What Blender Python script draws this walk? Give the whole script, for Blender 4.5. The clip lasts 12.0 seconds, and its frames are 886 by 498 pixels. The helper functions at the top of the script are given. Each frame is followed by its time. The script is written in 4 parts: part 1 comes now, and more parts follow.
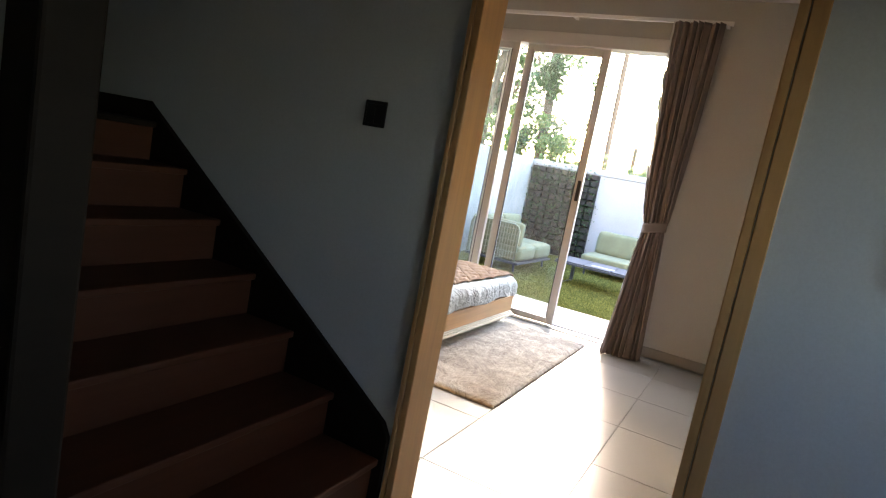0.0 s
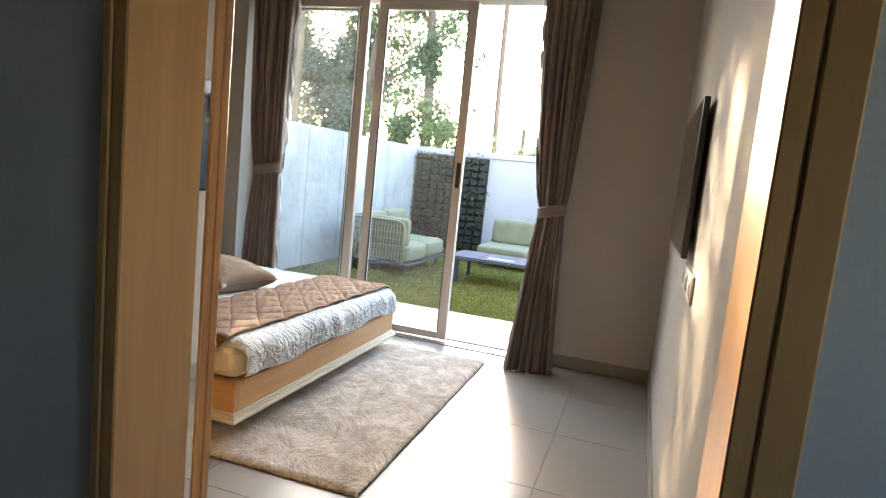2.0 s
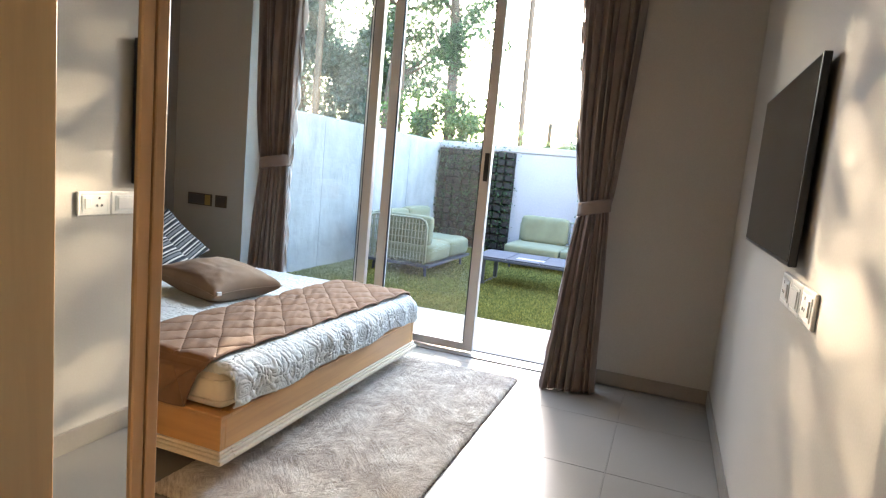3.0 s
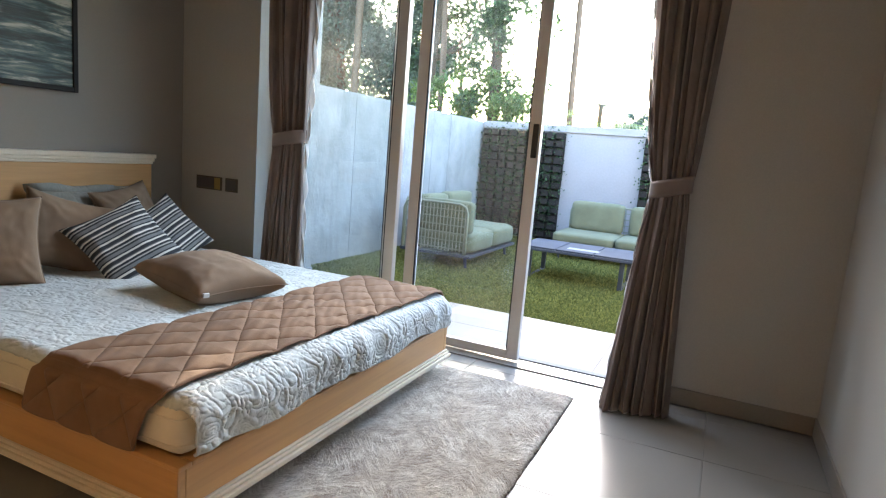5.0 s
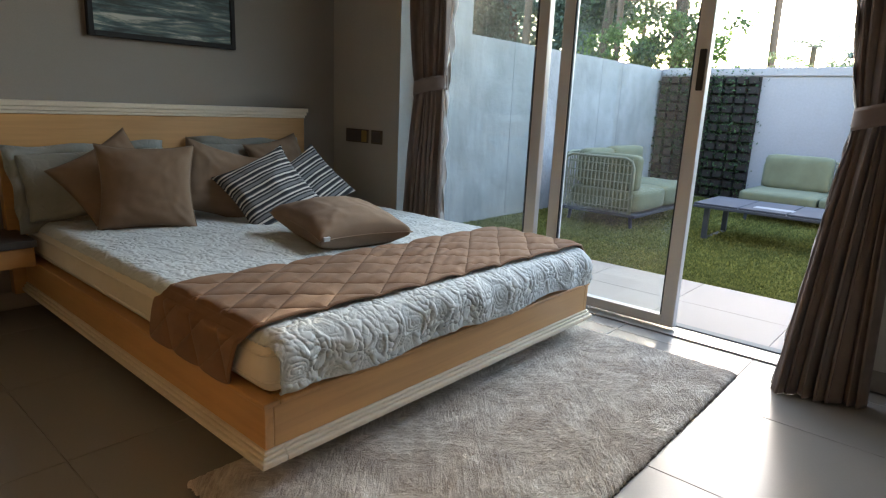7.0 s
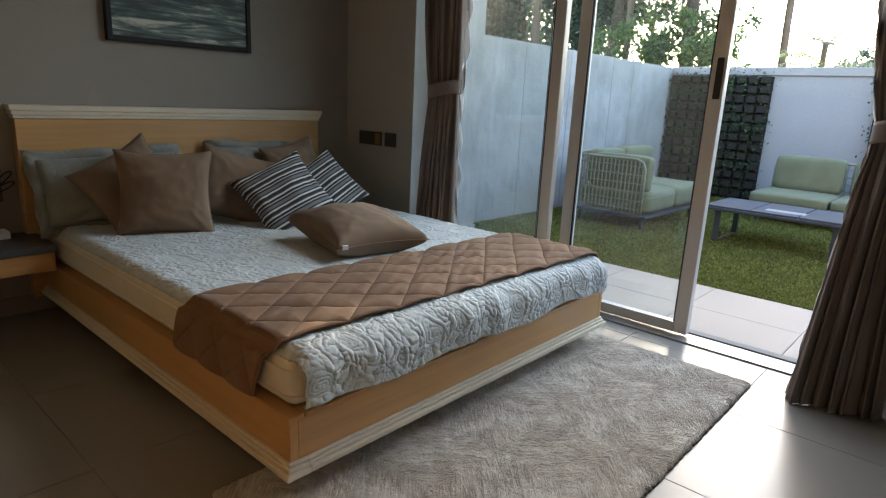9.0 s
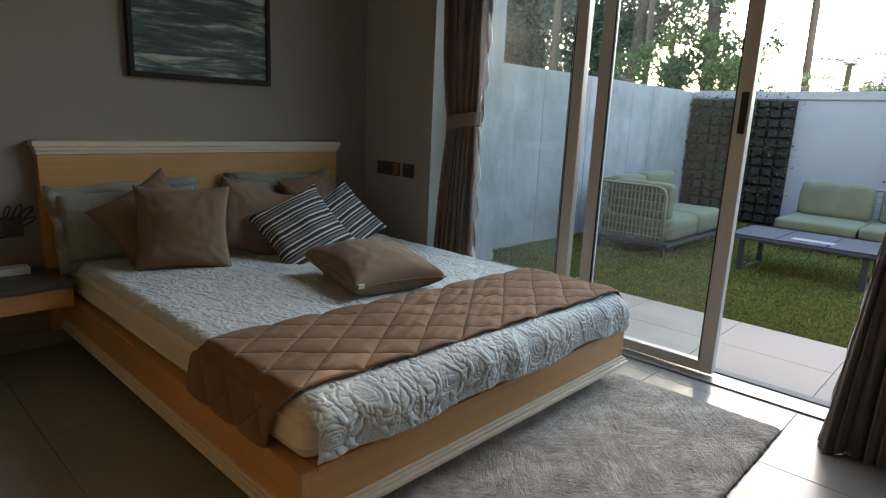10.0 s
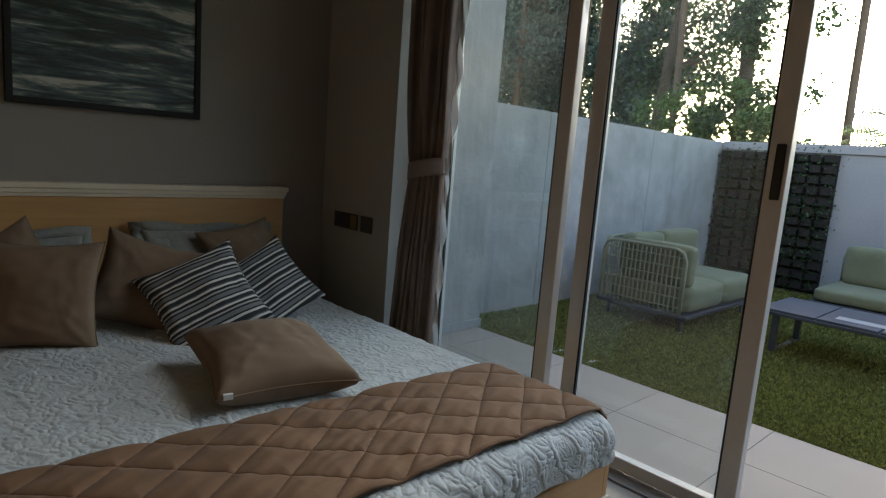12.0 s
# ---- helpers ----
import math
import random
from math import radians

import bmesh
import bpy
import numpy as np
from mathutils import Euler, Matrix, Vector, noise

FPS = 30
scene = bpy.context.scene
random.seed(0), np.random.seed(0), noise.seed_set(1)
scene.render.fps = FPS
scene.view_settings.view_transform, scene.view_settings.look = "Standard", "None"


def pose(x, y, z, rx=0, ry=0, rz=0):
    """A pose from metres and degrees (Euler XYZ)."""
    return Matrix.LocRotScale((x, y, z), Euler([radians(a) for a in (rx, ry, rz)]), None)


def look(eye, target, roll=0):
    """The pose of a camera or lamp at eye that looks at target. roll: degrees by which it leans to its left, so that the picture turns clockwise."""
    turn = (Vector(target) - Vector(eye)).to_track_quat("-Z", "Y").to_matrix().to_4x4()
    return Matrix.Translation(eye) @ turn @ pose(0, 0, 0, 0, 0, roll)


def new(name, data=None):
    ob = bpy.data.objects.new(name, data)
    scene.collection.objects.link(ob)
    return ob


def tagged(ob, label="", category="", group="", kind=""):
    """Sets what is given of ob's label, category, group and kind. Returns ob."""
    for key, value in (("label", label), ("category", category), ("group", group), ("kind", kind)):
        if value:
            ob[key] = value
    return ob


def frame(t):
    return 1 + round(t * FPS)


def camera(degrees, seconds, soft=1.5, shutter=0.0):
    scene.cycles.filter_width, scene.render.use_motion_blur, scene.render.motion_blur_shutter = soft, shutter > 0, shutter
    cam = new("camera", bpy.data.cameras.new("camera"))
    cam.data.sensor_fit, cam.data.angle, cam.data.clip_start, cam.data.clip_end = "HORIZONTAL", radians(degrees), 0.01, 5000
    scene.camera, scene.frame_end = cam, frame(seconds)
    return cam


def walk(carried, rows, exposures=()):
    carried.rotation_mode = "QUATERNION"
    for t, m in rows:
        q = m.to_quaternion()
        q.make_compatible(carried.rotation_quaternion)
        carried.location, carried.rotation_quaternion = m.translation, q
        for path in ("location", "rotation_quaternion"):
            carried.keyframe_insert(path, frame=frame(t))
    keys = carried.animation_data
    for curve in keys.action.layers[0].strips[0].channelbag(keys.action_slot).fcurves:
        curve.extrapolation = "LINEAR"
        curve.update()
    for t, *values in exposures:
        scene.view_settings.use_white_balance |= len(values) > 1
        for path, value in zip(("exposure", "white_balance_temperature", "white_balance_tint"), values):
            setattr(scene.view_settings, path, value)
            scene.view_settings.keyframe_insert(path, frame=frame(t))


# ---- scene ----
cam = camera(72.5, 12.0, soft=1.2)
PATH = [
    (0, (0.132, 0.14, 1.441), (-0.764, 1.907, 1.165), 10.8),
    (0.5, (0.054, 0.391, 1.424), (-0.632, 2.253, 1.174), 9.3),
    (1, (-0.057, 0.686, 1.444), (-0.659, 2.577, 1.199), 9.0),
    (1.5, (-0.067, 1.032, 1.42), (-0.641, 2.932, 1.176), 6.6),
    (2, (-0.059, 1.338, 1.424), (-0.669, 3.226, 1.178), 5.8),
    (2.5, (-0.162, 1.626, 1.391), (-0.815, 3.5, 1.14), 5.6),
    (3, (-0.253, 1.849, 1.381), (-0.934, 3.711, 1.119), 5.4),
    (3.2, (-0.27, 1.924, 1.377), (-0.961, 3.782, 1.11), 5.3),
    (4.8, (-0.439, 2.439, 1.321), (-1.213, 4.257, 1.007), 5.1),
    (5, (-0.462, 2.513, 1.31), (-1.274, 4.313, 0.994), 4.8),
    (5.5, (-0.467, 2.665, 1.291), (-1.465, 4.367, 0.963), 3.6),
    (6, (-0.441, 2.794, 1.278), (-1.668, 4.333, 0.923), 2.2),
    (6.5, (-0.426, 2.848, 1.239), (-1.712, 4.327, 0.842), 2.2),
    (7, (-0.385, 2.851, 1.185), (-1.663, 4.318, 0.725), 2.5),
    (7.2, (-0.367, 2.839, 1.171), (-1.637, 4.306, 0.688), 2.5),
    (8.8, (-0.413, 2.804, 1.247), (-1.689, 4.26, 0.744), 2.7),
    (9, (-0.428, 2.811, 1.256), (-1.714, 4.264, 0.773), 2.8),
    (9.5, (-0.458, 2.835, 1.292), (-1.761, 4.281, 0.831), 2.9),
    (10, (-0.473, 2.86, 1.335), (-1.815, 4.28, 0.909), 2.6),
    (10.5, (-0.499, 2.919, 1.373), (-1.934, 4.268, 1.026), 4.1),
    (11, (-0.545, 3.089, 1.381), (-2.015, 4.407, 1.061), 4.1),
    (11.5, (-0.665, 3.369, 1.395), (-2.135, 4.688, 1.079), 4.1),
    (12, (-0.753, 3.701, 1.383), (-2.18, 5.07, 1.083), 4.4),
]
EXPOSURES = [(0, 5.4, 7050, 17), (1.5, 5.15, 7000, 16), (3, 5.17, 6300, 13), (5.5, 4.67, 6250, 13), (7, 4.2, 6500, 11), (9.5, 3.87, 6550, 11), (10.5, 3.5, 6600, 10), (12, 3.05, 6800, 11)]
walk(cam, [(t, look(eye, target, roll)) for t, eye, target, roll in PATH], EXPOSURES)

# ---- world, sun and sky ----
SUN = Vector((-0.46, 0.852, 0.262)).normalized()
world = bpy.data.worlds.new("sky")
scene.world = world
world.use_nodes = True
wn = world.node_tree.nodes
sky = wn.new("ShaderNodeTexSky")
sky.sky_type, sky.sun_disc = "NISHITA", False
sky.sun_elevation, sky.sun_rotation = math.asin(SUN.z), math.atan2(SUN.x, SUN.y)
sky.air_density, sky.dust_density, sky.altitude = 1.0, 1.6, 20
wn["Background"].inputs["Strength"].default_value = 0.12
world.node_tree.links.new(sky.outputs[0], wn["Background"].inputs["Color"])
sun_data = bpy.data.lights.new("sun", "SUN")
sun_data.energy, sun_data.angle, sun_data.color = 1.6, radians(0.6), (1.0, 0.78, 0.52)
sun_lamp = new("sun", sun_data)
sun_lamp.matrix_world = look((0, 0, 20), Vector((0, 0, 20)) - SUN)
# skylight through the garden door's opening
glow = bpy.data.lights.new("door_skylight", "AREA")
glow.shape, glow.size, glow.size_y, glow.energy, glow.color = "RECTANGLE", 1.75, 0.8, 1.1, (0.93, 0.97, 1.0)
door_skylight = new("door_skylight", glow)
door_skylight.matrix_world = look((-1.92, 6.0, 2.28), (-1.82, 4.6, 1.15))
glow.spread = radians(125)


# ---- materials ----
def mat_new(name, base, rough=0.6, metal=0.0, spec=0.5):
    m = bpy.data.materials.new(name)
    m.use_nodes = True
    b = m.node_tree.nodes["Principled BSDF"]
    b.inputs["Base Color"].default_value = (*base, 1)
    b.inputs["Roughness"].default_value = rough
    b.inputs["Metallic"].default_value = metal
    b.inputs["Specular IOR Level"].default_value = spec
    return m, m.node_tree.nodes, m.node_tree.links, b


def coords(n, l, scale=(1, 1, 1), space="Object"):
    tc, mp = n.new("ShaderNodeTexCoord"), n.new("ShaderNodeMapping")
    mp.inputs["Scale"].default_value = scale
    l.new(tc.outputs[space], mp.inputs["Vector"])
    return mp.outputs[0]


def noise_node(n, l, vec, scale, detail=4, rough=0.6, distort=0.0):
    t = n.new("ShaderNodeTexNoise")
    t.inputs["Scale"].default_value, t.inputs["Detail"].default_value = scale, detail
    t.inputs["Roughness"].default_value, t.inputs["Distortion"].default_value = rough, distort
    l.new(vec, t.inputs["Vector"])
    return t.outputs["Fac"]


def ramp(n, l, fac, stops):
    r = n.new("ShaderNodeValToRGB")
    while len(r.color_ramp.elements) < len(stops):
        r.color_ramp.elements.new(0.5)
    for e, (p, c) in zip(r.color_ramp.elements, stops):
        e.position, e.color = p, (*c, 1)
    l.new(fac, r.inputs["Fac"])
    return r.outputs["Color"]


def mixed(n, l, fac, a, b, kind="MIX"):
    m = n.new("ShaderNodeMix")
    m.data_type, m.blend_type = "RGBA", kind
    for sock, val in ((m.inputs[0], fac), (m.inputs[6], a), (m.inputs[7], b)):
        if isinstance(val, (int, float)):
            sock.default_value = val
        elif isinstance(val, tuple):
            sock.default_value = (*val, 1)
        else:
            l.new(val, sock)
    return m.outputs[2]


def bump(n, l, b, height, strength=0.3, dist=0.01):
    u = n.new("ShaderNodeBump")
    u.inputs["Strength"].default_value, u.inputs["Distance"].default_value = strength, dist
    l.new(height, u.inputs["Height"])
    l.new(u.outputs[0], b.inputs["Normal"])


def shade(c, k):
    return tuple(min(1, v * k) for v in c)


def mat_grainy(name, base, rough=0.7, big=1.5, fine=60, vary=0.12, bumpy=0.15, dist=0.004, metal=0.0, spec=0.4):
    """Plain surface with soft blotches and a fine grain."""
    m, n, l, b = mat_new(name, base, rough, metal, spec)
    v = coords(n, l)
    blot = noise_node(n, l, v, big, 3)
    fineg = noise_node(n, l, v, fine, 5)
    c1 = ramp(n, l, blot, [(0.25, shade(base, 1 - vary)), (0.75, shade(base, 1 + vary))])
    c = mixed(n, l, 0.25, c1, ramp(n, l, fineg, [(0.3, shade(base, 0.8)), (0.7, shade(base, 1.15))]))
    l.new(c, b.inputs["Base Color"])
    bump(n, l, b, fineg, bumpy, dist)
    return m


def mat_wood(name, base, axis=0, rough=0.42, grain=1.0, vary=0.22, spec=0.5):
    """Veneer with long fibres along one axis."""
    m, n, l, b = mat_new(name, base, rough, spec=spec)
    sc = [26.0, 26.0, 26.0]
    sc[axis] = 1.3
    v = coords(n, l, tuple(sc))
    f = noise_node(n, l, v, grain, 6, 0.65, 0.6)
    blot = noise_node(n, l, coords(n, l), 2.2, 2)
    c = ramp(n, l, f, [(0.3, shade(base, 1 - vary)), (0.55, base), (0.75, shade(base, 1 + vary * 0.6))])
    c = mixed(n, l, 0.35, c, ramp(n, l, blot, [(0.3, shade(base, 0.85)), (0.7, shade(base, 1.1))]))
    l.new(c, b.inputs["Base Color"])
    bump(n, l, b, f, 0.08, 0.002)
    return m


def mat_fabric(name, base, rough=0.85, weave=420, vary=0.15, sheen=0.25):
    m, n, l, b = mat_new(name, base, rough, spec=0.2)
    v = coords(n, l)
    w1 = noise_node(n, l, coords(n, l, (1, 0.12, 1)), weave, 2)
    w2 = noise_node(n, l, coords(n, l, (0.12, 1, 1)), weave, 2)
    blot = noise_node(n, l, v, 6, 4)
    mx = n.new("ShaderNodeMath")
    mx.operation = "ADD"
    l.new(w1, mx.inputs[0]), l.new(w2, mx.inputs[1])
    c = ramp(n, l, blot, [(0.3, shade(base, 1 - vary)), (0.7, shade(base, 1 + vary))])
    l.new(c, b.inputs["Base Color"])
    b.inputs["Sheen Weight"].default_value = sheen
    bump(n, l, b, mx.outputs[0], 0.12, 0.002)
    return m


def mat_stripe(name, scale, stops, vec_axis=0):
    m, n, l, b = mat_new(name, (0.3, 0.3, 0.3), 0.85, spec=0.2)
    tc, sep = n.new("ShaderNodeTexCoord"), n.new("ShaderNodeSeparateXYZ")
    l.new(tc.outputs["Object"], sep.inputs[0])
    mul, fr = n.new("ShaderNodeMath"), n.new("ShaderNodeMath")
    mul.operation, fr.operation = "MULTIPLY", "FRACT"
    mul.inputs[1].default_value = scale
    l.new(sep.outputs[vec_axis], mul.inputs[0]), l.new(mul.outputs[0], fr.inputs[0])
    r = n.new("ShaderNodeValToRGB")
    r.color_ramp.interpolation = "CONSTANT"
    while len(r.color_ramp.elements) < len(stops):
        r.color_ramp.elements.new(0.5)
    for e, (p, c) in zip(r.color_ramp.elements, stops):
        e.position, e.color = p, (*c, 1)
    l.new(fr.outputs[0], r.inputs["Fac"])
    blot = noise_node(n, l, coords(n, l), 300, 3)
    l.new(mixed(n, l, 0.3, r.outputs["Color"], ramp(n, l, blot, [(0.3, (0.2, 0.2, 0.2)), (0.7, (1, 1, 1))]), "MULTIPLY"), b.inputs["Base Color"])
    bump(n, l, b, blot, 0.2, 0.002)
    return m


WALL = mat_grainy("wall_paint", (0.42, 0.40, 0.36), 0.75, 0.9, 140, 0.04, 0.1, 0.002)
# off-white wallpaper, base colour lowered for the weak light at the bed head
TEXWALL_DIM = mat_grainy("textured_wallpaper", (0.272, 0.246, 0.216), 0.7, 0.9, 170, 0.05, 0.35, 0.004)
HALLWALL = mat_grainy("hall_paint", (0.50, 0.54, 0.57), 0.7, 0.8, 140, 0.05, 0.1, 0.002)
CEIL = mat_grainy("ceiling_paint", (0.5, 0.49, 0.47), 0.85, 0.7, 120, 0.03, 0.05, 0.002)
OAK = mat_wood("light_oak_veneer", (0.52, 0.29, 0.11), 0, 0.38)
OAK_V = mat_wood("light_oak_upright", (0.48, 0.27, 0.11), 2, 0.38)
OAK_Y = mat_wood("light_oak_cross", (0.52, 0.29, 0.11), 1, 0.38)
CREAM = mat_grainy("cream_lacquer", (0.66, 0.58, 0.45), 0.4, 2, 90, 0.05, 0.05, 0.002)
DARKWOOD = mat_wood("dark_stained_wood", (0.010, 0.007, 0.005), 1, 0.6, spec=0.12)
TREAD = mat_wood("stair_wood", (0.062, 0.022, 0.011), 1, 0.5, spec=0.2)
SLATE = mat_grainy("dark_stone_top", (0.07, 0.065, 0.06), 0.35, 4, 80, 0.2, 0.05, 0.002)
ALU = mat_grainy("anodised_aluminium", (0.58, 0.55, 0.51), 0.36, 2, 200, 0.05, 0.03, 0.001, metal=0.15)
BLACK = mat_grainy("black_plastic", (0.012, 0.012, 0.013), 0.3, 5, 200, 0.1, 0.03, 0.001)
RUBBER = mat_grainy("black_gasket", (0.01, 0.01, 0.01), 0.7, 5, 200, 0.1, 0.03, 0.001)
BRONZE = mat_grainy("bronze_plate", (0.10, 0.085, 0.065), 0.35, 8, 200, 0.1, 0.02, 0.001, metal=0.5)
WHITEPL = mat_grainy("pale_plastic", (0.72, 0.71, 0.68), 0.35, 8, 200, 0.03, 0.02, 0.001)
CONCRETE = mat_grainy("garden_wall_paint", (0.28, 0.278, 0.272), 0.88, 2.4, 14, 0.32, 0.6, 0.02)
JOINT = mat_grainy("wall_joint", (0.26, 0.26, 0.26), 0.9, 2, 60, 0.1, 0.1, 0.004)
BACKWALL = mat_grainy("garden_back_wall_paint", (0.28, 0.265, 0.262), 0.85, 0.9, 35, 0.1, 0.25, 0.01)
CURTAIN = mat_fabric("taupe_curtain_cloth", (0.205, 0.160, 0.138), 0.85, 500, 0.12)
LINING = mat_fabric("pale_lining_cloth", (0.55, 0.53, 0.51), 0.85, 500, 0.06)
BROWN = mat_fabric("brown_cushion_cloth", (0.20, 0.138, 0.09), 0.9, 450, 0.12, 0.06)
RUNNER = mat_fabric("brown_quilted_cloth", (0.185, 0.104, 0.056), 0.8, 450, 0.15, 0.08)
SHEET = mat_fabric("cream_mattress_cloth", (0.62, 0.575, 0.46), 0.85, 400, 0.06)


def mat_quilt(name, base):
    m = mat_fabric(name, base, 0.75, 380, 0.10)
    n, l = m.node_tree.nodes, m.node_tree.links
    b = n["Principled BSDF"]
    v = coords(n, l)
    vo = n.new("ShaderNodeTexVoronoi")
    vo.feature = "DISTANCE_TO_EDGE"
    vo.inputs["Scale"].default_value = 17
    wob = n.new("ShaderNodeVectorMath")
    nz = n.new("ShaderNodeTexNoise")
    nz.inputs["Scale"].default_value, nz.inputs["Detail"].default_value = 14, 3
    l.new(v, nz.inputs["Vector"])
    mul = n.new("ShaderNodeVectorMath")
    mul.operation = "SCALE"
    mul.inputs["Scale"].default_value = 0.09
    l.new(nz.outputs["Color"], mul.inputs[0])
    l.new(v, wob.inputs[0]), l.new(mul.outputs[0], wob.inputs[1]), l.new(wob.outputs[0], vo.inputs["Vector"])
    pw = n.new("ShaderNodeMapRange")
    pw.inputs["From Max"].default_value = 0.22
    l.new(vo.outputs["Distance"], pw.inputs["Value"])
    bump(n, l, b, pw.outputs[0], 0.3, 0.006)
    return m


QUILT = mat_quilt("pale_embossed_quilt", (0.49, 0.535, 0.53))
# same cloth for the shams, darkened for the dim head of the bed
QUILT_SHADED = mat_quilt("shaded_quilt_cloth", (0.25, 0.255, 0.225))
SAGE = mat_fabric("sage_outdoor_cloth", (0.145, 0.15, 0.092), 0.92, 300, 0.1, 0.05)
ROPE = mat_grainy("pale_green_rope", (0.21, 0.22, 0.155), 0.8, 8, 120, 0.1, 0.3, 0.004)
DARKMETAL = mat_grainy("dark_grey_metal", (0.05, 0.055, 0.065), 0.45, 3, 120, 0.12, 0.05, 0.002, metal=0.2)
TABLETOP = mat_grainy("blue_grey_table_slats", (0.06, 0.066, 0.08), 0.7, 3, 80, 0.2, 0.05, 0.002, spec=0.12)
STRIPES = mat_stripe("striped_cushion_cloth", 10.5, [(0, (0.04, 0.045, 0.05)), (0.18, (0.66, 0.64, 0.58)), (0.29, (0.035, 0.04, 0.045)), (0.37, (0.20, 0.21, 0.21)), (0.55, (0.04, 0.045, 0.05)), (0.64, (0.42, 0.41, 0.38)), (0.72, (0.03, 0.035, 0.04)), (0.84, (0.70, 0.68, 0.62)), (0.94, (0.13, 0.14, 0.14))], 1)
BARK = mat_grainy("bark", (0.085, 0.062, 0.045), 0.9, 3, 30, 0.3, 0.6, 0.03)
PALMBARK = mat_grainy("palm_bark", (0.13, 0.088, 0.062), 0.9, 3, 30, 0.25, 0.5, 0.02)
SOIL = mat_grainy("dark_planter", (0.02, 0.015, 0.012), 0.95, 6, 60, 0.25, 0.4, 0.01)
GOLD = mat_grainy("brass_switch", (0.35, 0.25, 0.09), 0.35, 8, 200, 0.05, 0.02, 0.001, metal=0.6)
PAPER = mat_grainy("white_frame_paint", (0.70, 0.72, 0.70), 0.5, 3, 90, 0.04, 0.05, 0.002)


def mat_tile(name, base, rough, vary=0.07, spec=0.5):
    m, n, l, b = mat_new(name, base, rough, spec=spec)
    info = n.new("ShaderNodeObjectInfo")
    geo = n.new("ShaderNodeNewGeometry")
    cl = noise_node(n, l, geo.outputs["Position"], 1.3, 2, 0.4)
    fine = noise_node(n, l, geo.outputs["Position"], 120, 3)
    c = ramp(n, l, cl, [(0.2, shade(base, 1 - vary)), (0.8, shade(base, 1 + vary))])
    c = mixed(n, l, 0.2, c, ramp(n, l, info.outputs["Random"], [(0, shade(base, 0.92)), (1, shade(base, 1.07))]))
    c = mixed(n, l, 0.10, c, ramp(n, l, fine, [(0.3, shade(base, 0.75)), (0.7, shade(base, 1.2))]))
    l.new(c, b.inputs["Base Color"])
    bump(n, l, b, fine, 0.04, 0.001)
    return m


FLOORTILE = mat_tile("matt_grey_floor_tile", (0.25, 0.235, 0.21), 0.27, 0.04)
GROUT = mat_grainy("grout", (0.23, 0.215, 0.19), 0.9, 4, 90, 0.1, 0.2, 0.003)
PAVER = mat_tile("pale_paving_slab", (0.31, 0.255, 0.205), 0.65, 0.06)


def mat_leaf(name, a, b_, rough=0.5):
    m, n, l, b = mat_new(name, a, rough, spec=0.35)
    g = n.new("ShaderNodeNewGeometry")
    c = ramp(n, l, g.outputs["Random Per Island"], [(0.0, a), (0.6, b_), (1.0, shade(b_, 1.5))])
    l.new(c, b.inputs["Base Color"])
    t = n.new("ShaderNodeBsdfTranslucent")
    l.new(c, t.inputs["Color"])
    mx = n.new("ShaderNodeMixShader")
    mx.inputs[0].default_value = 0.33
    out = n["Material Output"]
    l.new(b.outputs[0], mx.inputs[1]), l.new(t.outputs[0], mx.inputs[2]), l.new(mx.outputs[0], out.inputs[0])
    return m


LEAF = mat_leaf("tree_leaf", (0.022, 0.042, 0.02), (0.05, 0.082, 0.036))
# leaves of distant trees, with the air's pale blue haze mixed into their colour
LEAF_HAZY = mat_leaf("hazy_tree_leaf", (0.055, 0.08, 0.068), (0.095, 0.13, 0.105))
LEAF_BRIGHT = mat_leaf("bright_leaf", (0.045, 0.082, 0.022), (0.09, 0.14, 0.045))
IVY = mat_leaf("ivy_leaf", (0.018, 0.038, 0.014), (0.045, 0.085, 0.03))
GRASS = mat_leaf("grass_blade", (0.085, 0.10, 0.022), (0.17, 0.175, 0.045), 0.8)
TURF = mat_grainy("turf_ground", (0.13, 0.14, 0.04), 0.95, 2.5, 60, 0.3, 0.5, 0.02)


